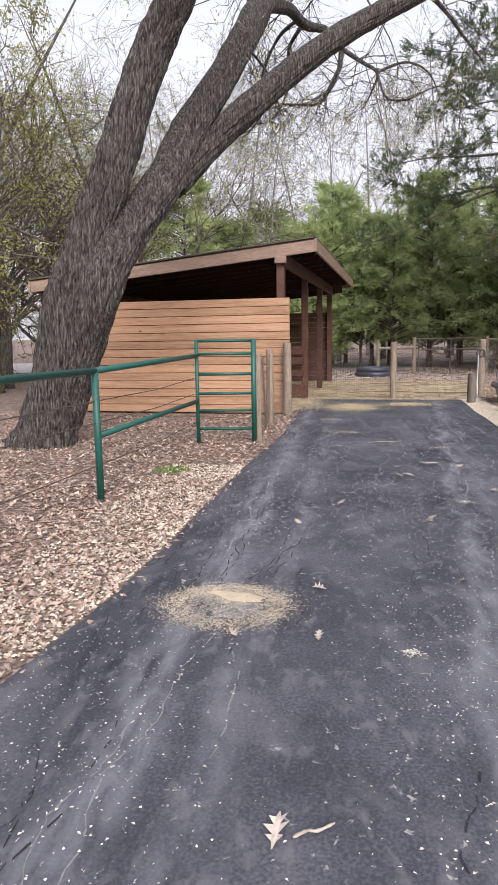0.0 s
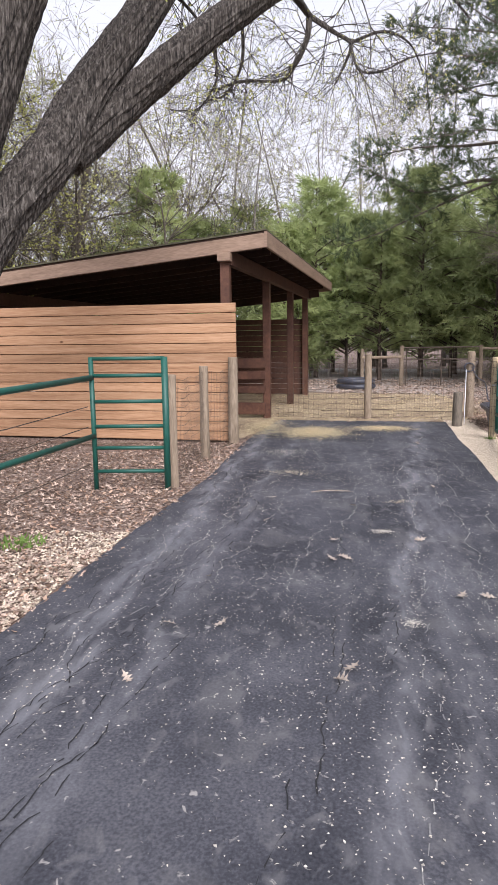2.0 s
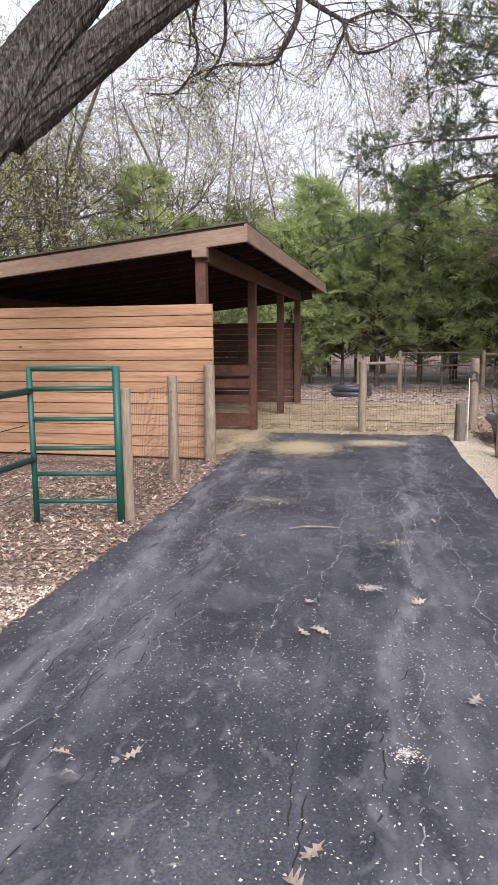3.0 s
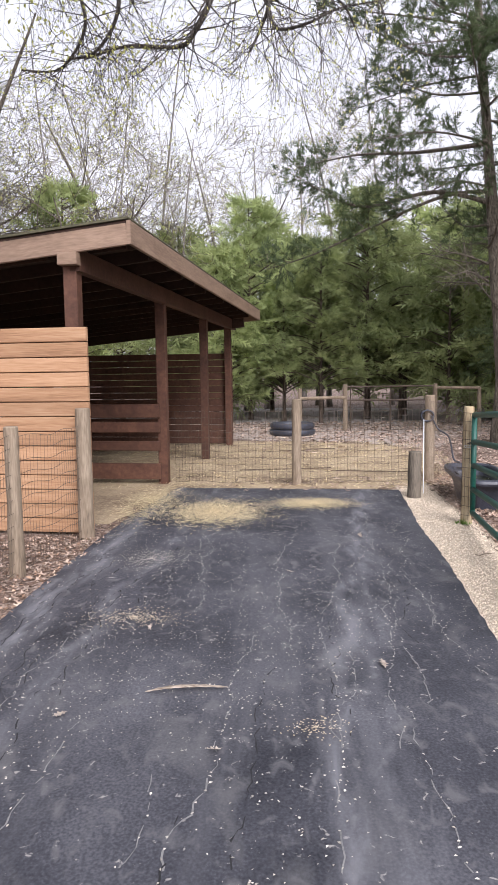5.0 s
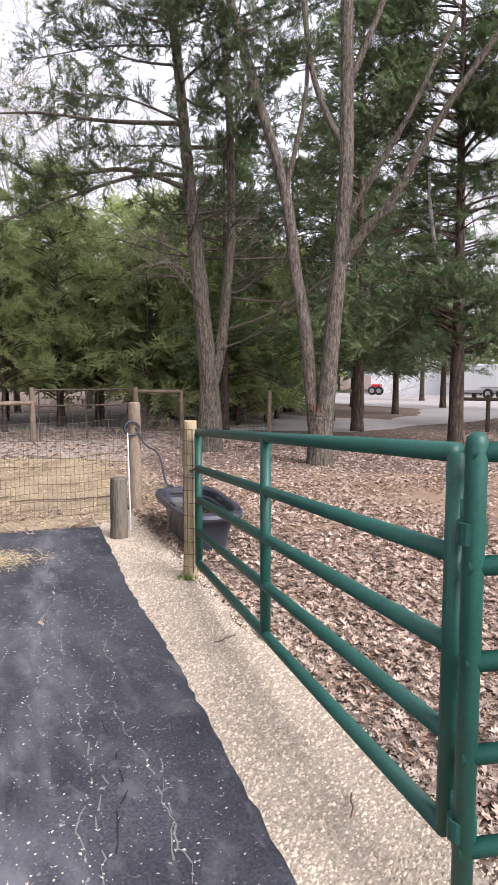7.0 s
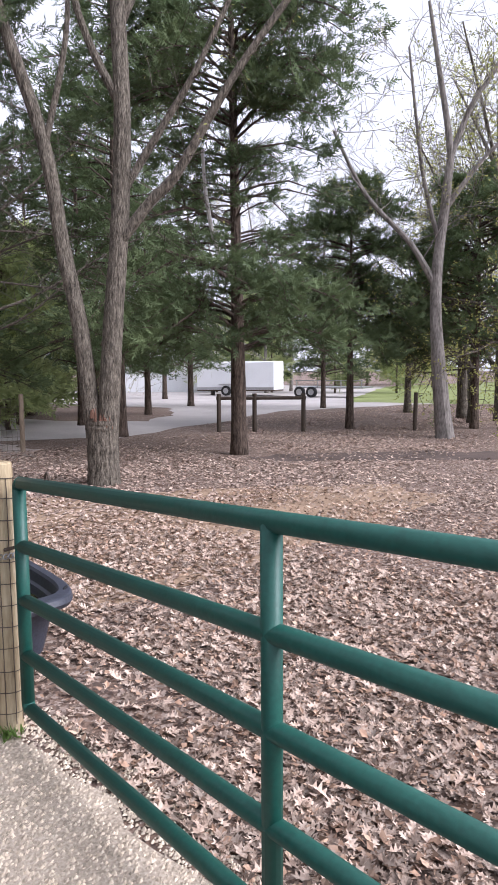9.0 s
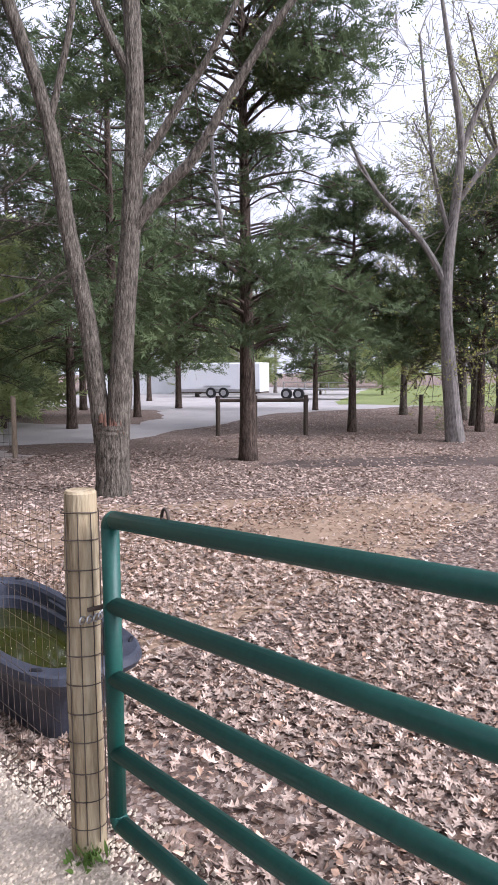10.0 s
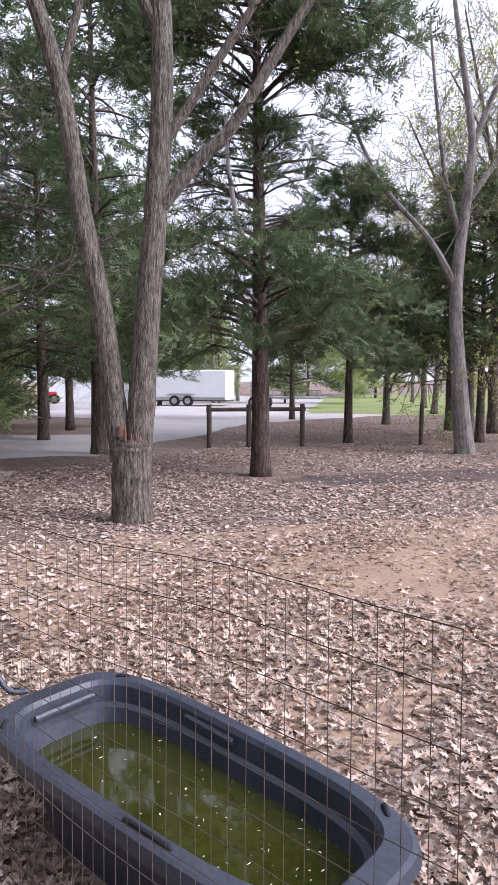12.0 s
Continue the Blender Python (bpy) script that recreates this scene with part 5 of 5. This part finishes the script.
M_BIT = mat("leaf_bits", [(0.3, (0.10, 0.06, 0.04)), (0.7, (0.52, 0.39, 0.29)), (0.5, (0.28, 0.18, 0.125))], 2.5, 5, 0.85, 0, random_tone=0.65, island=True)
rng = random.Random(14)
for x0, x1, y0, y1, count, keep, where in ((-5, 0.3, 1, 12, 26000, left_ok, "under the oak"), (3.95, 9.5, 8.4, 15.5, 42000, right_ok, "over the paddock")):
    mb = MB()
    for _ in range(count):
        x, y = rng.uniform(x0, x1), rng.uniform(y0, y1)
        if keep(x, y, rng):
            w, s = rng.uniform(0, 6.3), rng.uniform(0.012, 0.05)
            kite(mb, Vector((x, y, 0.006 + 0.02 * rng.random())), Vector((math.cos(w), math.sin(w), rng.uniform(-0.3, 0.6))), Vector((-math.sin(w), math.cos(w), rng.uniform(-0.5, 0.5))), s, s * rng.uniform(0.15, 0.45), s * rng.uniform(-0.2, 0.2))
    tagged(part("leaf_bits", mb, M_BIT), "broken brown leaf bits and stems " + where, "leaf litter", kind="stuff")

M_CHIP = mat("pale_chips", [(0.3, (0.36, 0.32, 0.27)), (0.7, (0.68, 0.64, 0.57))], 5, 20, 0.85, 0, random_tone=0.45, island=True)
rng, mb = random.Random(6), MB()
for _ in range(27000):
    y = 14 - 15.5 * rng.random() ** 0.8
    x = rng.uniform(edge(y, ROAD_L) + 0.05, edge(y, ROAD_R) - 0.05)
    if noise.noise((x * 0.9, y * 0.5, 7)) + rng.uniform(-0.3, 0.3) < -0.12:
        continue
    w = rng.uniform(0, 6.3)
    kite(mb, Vector((x, y, 0.018)), Vector((math.cos(w), math.sin(w), 0.1)), Vector((-math.sin(w), math.cos(w), 0)), 0.003 + 0.014 * rng.random() ** 1.7, 0.0014 + 0.0055 * rng.random() ** 2, 0.002)
tagged(part("wood_chips", mb, M_CHIP), "pale wood chips scattered over the asphalt", "wood chips", kind="stuff")

rng, mb = random.Random(7), MB()
for _ in range(24000):
    y = rng.uniform(7.9, 14.3)
    x0 = edge(min(y, 13.9), ROAD_R) + 0.01
    x = x0 + (rng.random() ** 1.2) * (0.75 if y < 12 else 0.6) - 0.015
    s, k = rng.uniform(0.004, 0.013), len(mb.v)
    w = rng.uniform(0, 6.3)
    for q in range(4):
        u = w + q * 1.57 + rng.uniform(-0.3, 0.3)
        mb.v.append((x + s * math.cos(u), y + s * math.sin(u) * 0.8, 0.005))
    mb.v.append((x + s * 0.2, y, 0.006 + s * rng.uniform(0.5, 1.0)))
    mb.f += [(k + q, k + (q + 1) % 4, k + 4) for q in range(4)]
for _ in range(4500):
    y = rng.uniform(2.0, 6.6)
    x = edge(y, ROAD_L) - 0.03 - 0.8 * rng.random() ** 1.3
    s, k = rng.uniform(0.006, 0.017), len(mb.v)
    w = rng.uniform(0, 6.3)
    for q in range(4):
        v = w + q * 1.57 + rng.uniform(-0.3, 0.3)
        mb.v.append((x + s * math.cos(v), y + s * math.sin(v) * 0.8, 0.004))
    mb.v.append((x + s * 0.2, y, 0.005 + s * rng.uniform(0.5, 1.0)))
    mb.f += [(k + q, k + (q + 1) % 4, k + 4) for q in range(4)]
M_STONE = mat("gravel_stones", [(0.3, (0.30, 0.24, 0.175)), (0.7, (0.73, 0.635, 0.51))], 6, 40, 0.9, 0, random_tone=0.4, island=True)
tagged(part("gravel", mb, M_STONE), "pale crushed gravel stones along the drive", "gravel", kind="stuff")

# straw lying over the yard
rng, mb = random.Random(17), MB()
for _ in range(9000):
    x, y = rng.uniform(-4.5, 5.0), rng.uniform(14.1, 20.5)
    w = rng.uniform(0, 6.3)
    kite(mb, Vector((x, y, 0.008)), Vector((math.cos(w), math.sin(w), rng.uniform(-0.05, 0.3))), Vector((-math.sin(w), math.cos(w), 0)), rng.uniform(0.06, 0.2), 0.006, 0.003)
M_BLADE = mat("straw_blades", [(0.3, (0.42, 0.33, 0.19)), (0.7, (0.76, 0.65, 0.43))], 5, 20, 0.85, 0, random_tone=0.4, island=True)
tagged(part("straw", mb, M_BLADE), "loose yellow straw over the yard", "straw", kind="stuff")


# cracks along the drive, with grit caught in the pale ones
SEAM = []


def crack(x, y0, y1, width, z, material, seed, label):
    """A thin wandering crack running with the drive."""
    rng, mb = random.Random(seed), MB()
    y, dx, k = y0, 0.0, 0
    while y < y1:
        w = width * rng.uniform(0.3, 1.2)
        mb.v += [(x - w, y, z), (x + w, y + rng.uniform(-0.01, 0.01), z)]
        if k and rng.random() > 0.35:
            mb.f.append((2 * k - 2, 2 * k - 1, 2 * k + 1, 2 * k))
        dx = 0.35 * dx + rng.uniform(-0.02, 0.02)
        x, y, k = x + dx + 0.004, y + rng.uniform(0.02, 0.07), k + 1
        if material is M_DUST and rng.random() < 0.6:
            SEAM.append((x + rng.uniform(-0.012, 0.012), y))
    return part("crack", mb, material, bpy.data.objects["asphalt_drive"], label)


M_CRACK = mat("dark_crack", [(0.3, (0.014, 0.014, 0.016)), (0.7, (0.035, 0.035, 0.038))], 6, 40, 0.9, 0)
M_DUST = mat("pale_dust_line", [(0.3, (0.11, 0.11, 0.115)), (0.7, (0.28, 0.275, 0.27))], 9, 60, 0.95, 0)
rng = random.Random(23)
for i in range(60):
    y0 = rng.uniform(-0.5, 10)
    x = edge(y0, ROAD_L) + (rng.uniform(0.08, 0.9) if i < 44 else rng.uniform(0.9, 3.0))
    crack(x, y0, y0 + rng.uniform(0.6, 2.0), 0.0032, 0.0185, M_CRACK, 100 + i, "dark hairline crack")
for x, y0, y1 in ((0.0, 0.6, 2.4), (0.1, 3.0, 6.5), (0.45, 5.5, 9.5), (0.35, 1.2, 2.2), (1.75, 3.0, 5.6), (2.1, 3.2, 6.0), (2.4, 4.5, 8.0), (2.2, 7.6, 11.0), (2.65, 8.0, 11.5), (2.9, 9.0, 12.0), (0.8, 8.5, 11.5), (-0.1, 0.4, 1.6), (1.9, 5.2, 8.6), (2.45, 7.6, 10.4), (2.0, 8.6, 12.0), (2.75, 6.8, 9.6), (1.5, 6.2, 9.0), (1.2, 5.4, 7.4), (0.7, 5.6, 7.8), (2.55, 10.2, 12.8), (0.25, 4.4, 6.6), (1.35, 9.2, 11.6)):
    crack(x, y0, y1, 0.0037, 0.0175, M_DUST, int(x * 100 + y0 * 10), "pale dusty crack")

rng, mb = random.Random(29), MB()
for x, y in SEAM:
    w = rng.uniform(0, 6.3)
    kite(mb, Vector((x, y, 0.019)), Vector((math.cos(w), math.sin(w), 0.1)), Vector((-math.sin(w), math.cos(w), 0)), rng.uniform(0.006, 0.02), rng.uniform(0.003, 0.007), 0.002)
tagged(part("grit", mb, M_CHIP), "pale grit caught in cracks of the asphalt", "grit", kind="stuff")

# single oak leaves lying on the drive
M_PALELEAF = mat("pale_dry_leaf", [(0.3, (0.20, 0.155, 0.12)), (0.7, (0.52, 0.45, 0.38))], 14, 60, 0.75, 0, random_tone=0.2)
rng = random.Random(8)
for x, y, s in ((0.61, 1.04, 0.13), (0.71, 2.31, 0.08), (0.7, 2.92, 0.09), (1.53, 3.1, 0.1), (1.5, 4.32, 0.11), (1.55, 4.45, 0.11), (0.57, 4.85, 0.11), (0.85, 4.87, 0.1), (0.22, 3.52, 0.08), (0.52, 4.25, 0.09),
                (0.65, 5.59, 0.08), (2.23, 5.4, 0.11), (2.39, 5.41, 0.11), (1.48, 6.45, 0.12), (1.46, 6.02, 0.1), (1.56, 6.05, 0.1), (2.5, 8.41, 0.1), (1.53, 6.07, 0.1), (1.65, 7.54, 0.1), (1.1, 8.9, 0.08), (2.0, 10.1, 0.08), (2.7, 11.3, 0.07), (0.3, 2.3, 0.08), (0.91, 7.0, 0.1), (0.89, 7.82, 0.08), (2.13, 6.51, 0.12)):
    mb = MB()
    oak_leaf_shape(mb, Vector((0, 0, 0.012)), rng.uniform(0, 6.3), s * 0.95, rng, 0.45)
    ob = tagged(part("oak_leaf", mb, M_PALELEAF), "pale curled oak leaf lying on asphalt", "leaf", "leaves on the drive")
    ob.location = (x, y, 0.016)

# sawdust and straw spilled on the drive
M_SAWDUST = mat("sawdust", [(0.3, (0.34, 0.27, 0.19)), (0.7, (0.68, 0.58, 0.43)), (0.5, (0.52, 0.44, 0.32))], 6, 60, 0.95, 0.6)


M_GREYDUST = mat("grey_dust", [(0.35, (0.085, 0.083, 0.085)), (0.68, (0.33, 0.30, 0.26)), (0.5, (0.19, 0.18, 0.172))], 5, 45, 0.95, 0.4)


def spill(name, x, y, rx, ry, h, n, label, seed, hollow=0.0, blade=0.03, heap=True, bits=None, word="sawdust"):
    rng = random.Random(seed)
    pile = thing(name, (x, y, 0.016), label, word)
    mb, rings = MB(), 10
    mb.v.append((0, 0, h * (1 - hollow)))
    for i in range(1, rings + 1):
        for q in range(28):
            w, t = 2 * math.pi * q / 28, i / rings
            f = 0.72 + 0.55 * noise.noise((math.cos(w) * 1.7 + seed, math.sin(w) * 1.7, 0.5)) + 0.25 * noise.noise((math.cos(w) * 6 + seed, math.sin(w) * 6, 0.5))
            z = h * ((1 - t * t) - hollow * math.exp(-8 * t * t)) * (1 + 0.5 * noise.noise((math.cos(w) * t * 4, math.sin(w) * t * 4, seed)))
            mb.v.append((rx * 0.8 * t * f * math.cos(w), ry * 0.8 * t * f * math.sin(w), max(z, 0.0) + 0.001 if i < rings else -0.002))
    for q in range(28):
        mb.f.append((0, 1 + q, 1 + (q + 1) % 28))
        for i in range(rings - 1):
            a = 1 + i * 28
            mb.f.append((a + q, a + 28 + q, a + 28 + (q + 1) % 28, a + (q + 1) % 28))
    if heap:
        part("dust", mb, M_GREYDUST, pile, "trodden grey dust", True)
        top = MB()
        top.v = [(0.8 * p[0] + 0.03, 0.5 * p[1] + 0.1, 1.2 * p[2] + 0.005) for p in mb.v]
        top.f = list(mb.f)
        part("mound", top, M_SAWDUST, pile, "heaped pale sawdust", True)
        fine = MB()
        for _ in range(4200):
            w, t = rng.uniform(0, 6.3), abs(rng.gauss(0, 0.62))
            u = rng.uniform(0, 6.3)
            kite(fine, Vector((rx * t * math.cos(w) + 0.02, ry * 0.7 * t * math.sin(w) + 0.1, max(0.0, 1.2 * h * (1 - t * t)) + 0.006)), Vector((math.cos(u), math.sin(u), 0.2)), Vector((-math.sin(u), math.cos(u), 0)), rng.uniform(0.003, 0.009), 0.0022)
        tagged(part("scattered_dust", fine, M_SAWDUST, pile, "fine pale sawdust"), kind="stuff")
    mb = MB()
    for _ in range(n):
        w, t = rng.uniform(0, 6.3), abs(rng.gauss(0.85, 0.16) if heap and rng.random() < 0.8 else rng.gauss(0.6, 0.4))
        u = rng.uniform(0, 6.3)
        z = max(0.0, h * (1 - t * t)) + 0.004
        kite(mb, Vector((rx * t * math.cos(w), ry * t * math.sin(w), z)), Vector((math.cos(u), math.sin(u), rng.uniform(-0.1, 0.25))), Vector((-math.sin(u), math.cos(u), 0)), blade * rng.uniform(0.3, 1.2), 0.0025 if heap else 0.0042)
    tagged(part("straw" if bits is None else "grit", mb, bits or (M_SAWDUST if heap else M_BLADE), pile), kind="stuff")


spill("sawdust_pile", 0.21, 2.66, 0.34, 0.29, 0.016, 5200, "pale sawdust and straw heap on the asphalt", 3, 0.5, 0.016)
spill("straw_spill", 1.15, 12.5, 0.5, 0.6, 0.006, 6500, "yellow straw spilled at the end of the drive", 4, 0, 0.08, False)
spill("straw_spill", 2.3, 13.0, 0.45, 0.3, 0.005, 2600, "yellow straw spilled at the end of the drive", 5, 0, 0.08, False)
spill("straw_spill", 0.25, 13.2, 0.35, 1.1, 0.006, 3600, "trodden straw beside the shelter", 6, 0, 0.08, False)
for x, y, rx, ry, n, m, label, seed in ((1.86, 6.75, 0.075, 0.05, 300, M_CHIP, "whitish crushed grit on the asphalt", 31), (1.13, 2.2, 0.045, 0.035, 130, M_CHIP, "whitish crushed grit on the asphalt", 32), (0.96, 9.1, 0.32, 0.16, 600, M_SAWDUST, "thin tan dust strewn on the asphalt", 33),
                                      (0.8, 10.5, 0.28, 0.3, 800, M_CHIP, "pale dust strewn on the asphalt", 34), (2.1, 7.75, 0.12, 0.1, 130, M_SAWDUST, "thin tan dust strewn on the asphalt", 35), (1.9, 5.0, 0.05, 0.05, 160, M_CHIP, "whitish crushed grit on the asphalt", 36)):
    spill("grit_patch", x, y, rx, ry, 0.003, n, label, seed, 0, 0.014, False, m, "grit")
M_SPLIT = mat("split_bark", [(0.38, (0.10, 0.075, 0.055)), (0.62, (0.5, 0.42, 0.34))], 20, 70, 0.9, 0.6, stretch=(0.3, 2, 2))
stick = tagged(part("bark_strip", MB().tube(smooth_line([(0, 0, 0.01), (0.12, 0.02, 0.025), (0.27, 0.05, 0.02), (0.42, 0.05, 0.015)]), [0.003, 0.009, 0.006, 0.013, 0.011, 0.016, 0.012, 0.017, 0.013, 0.016, 0.011, 0.014, 0.009, 0.011, 0.005, 0.002], 6, True, 0.4), M_SPLIT), "split strip of pale bark on the asphalt", "bark")
stick.location = (1.25, 8.05, 0.02)
stick = tagged(part("stick", MB().tube(smooth_line([(0, 0, 0.008), (0.04, 0.025, 0.012), (0.07, 0.03, 0.01), (0.12, 0.065, 0.012)]), [0.003, 0.005, 0.006, 0.005, 0.006, 0.004, 0.005, 0.005, 0.004, 0.005, 0.006, 0.005, 0.004, 0.005, 0.004, 0.002], 5), M_PALELEAF), "short pale stick beside a leaf", "stick")
stick.location = (0.66, 1.03, 0.016)
M_STICK = mat("dark_sticks", [(0.3, (0.07, 0.05, 0.035)), (0.7, (0.2, 0.15, 0.11))], 6, 30, 0.9, 0)
rng = random.Random(12)
for x, y, k, w in ((3.62, 10.6, 0.16, 0.3), (3.55, 8.95, 0.14, 1.0), (3.7, 8.3, 0.5, 2.4), (1.2, 15.9, 1.6, 0.05), (2.7, 15.7, 1.3, -0.1), (3.9, 8.8, 0.3, 1.8), (-2.6, 11.0, 1.4, 0.1), (-1.9, 10.9, 1.0, -0.15), (1.9, 18.6, 1.2, 0.3)):
    mb = MB()
    pts = [Vector((k * t * math.cos(w) + rng.uniform(-0.03, 0.03) * k, k * t * math.sin(w) + rng.uniform(-0.03, 0.03) * k, 0.012 + 0.02 * rng.random())) for t in (0, 0.3, 0.6, 1)]
    mb.tube(smooth_line(pts), 0.003 + 0.005 * min(k, 1.2), 6)
    ob = tagged(part("stick", mb, M_STICK), "dark fallen stick lying on the ground", "stick", "fallen sticks")
    ob.location = (x, y, 0.008)
# small green weeds
rng = random.Random(13)
M_WEED = mat("weeds", [(0.3, (0.09, 0.16, 0.03)), (0.7, (0.2, 0.3, 0.08))], 4, 20, 0.8, 0, translucent=0.3)
for x, y, r, n in ((-0.95, 6.2, 0.2, 130), (3.87, 11.9, 0.07, 60), (19.4, 17.9, 0.35, 300)):
    mb = MB()
    for _ in range(n):
        w, t = rng.uniform(0, 6.3), r * rng.random() ** 0.7
        e = (any_way(rng) * 0.7 + Vector((0, 0, 0.8))).normalized()
        kite(mb, Vector((t * math.cos(w), t * math.sin(w), 0.0)) + (Vector((0, 0, rng.uniform(0, 0.8))) if x > 10 else Vector()), e, e.orthogonal().normalized(), rng.uniform(0.03, 0.08) * (2 if x > 10 else 1), 0.008)
    ob = tagged(part("weed_patch", mb, M_WEED), "small bright green weeds among dry leaves", "weeds", kind="stuff")
    ob.location = (x, y, 0.004)
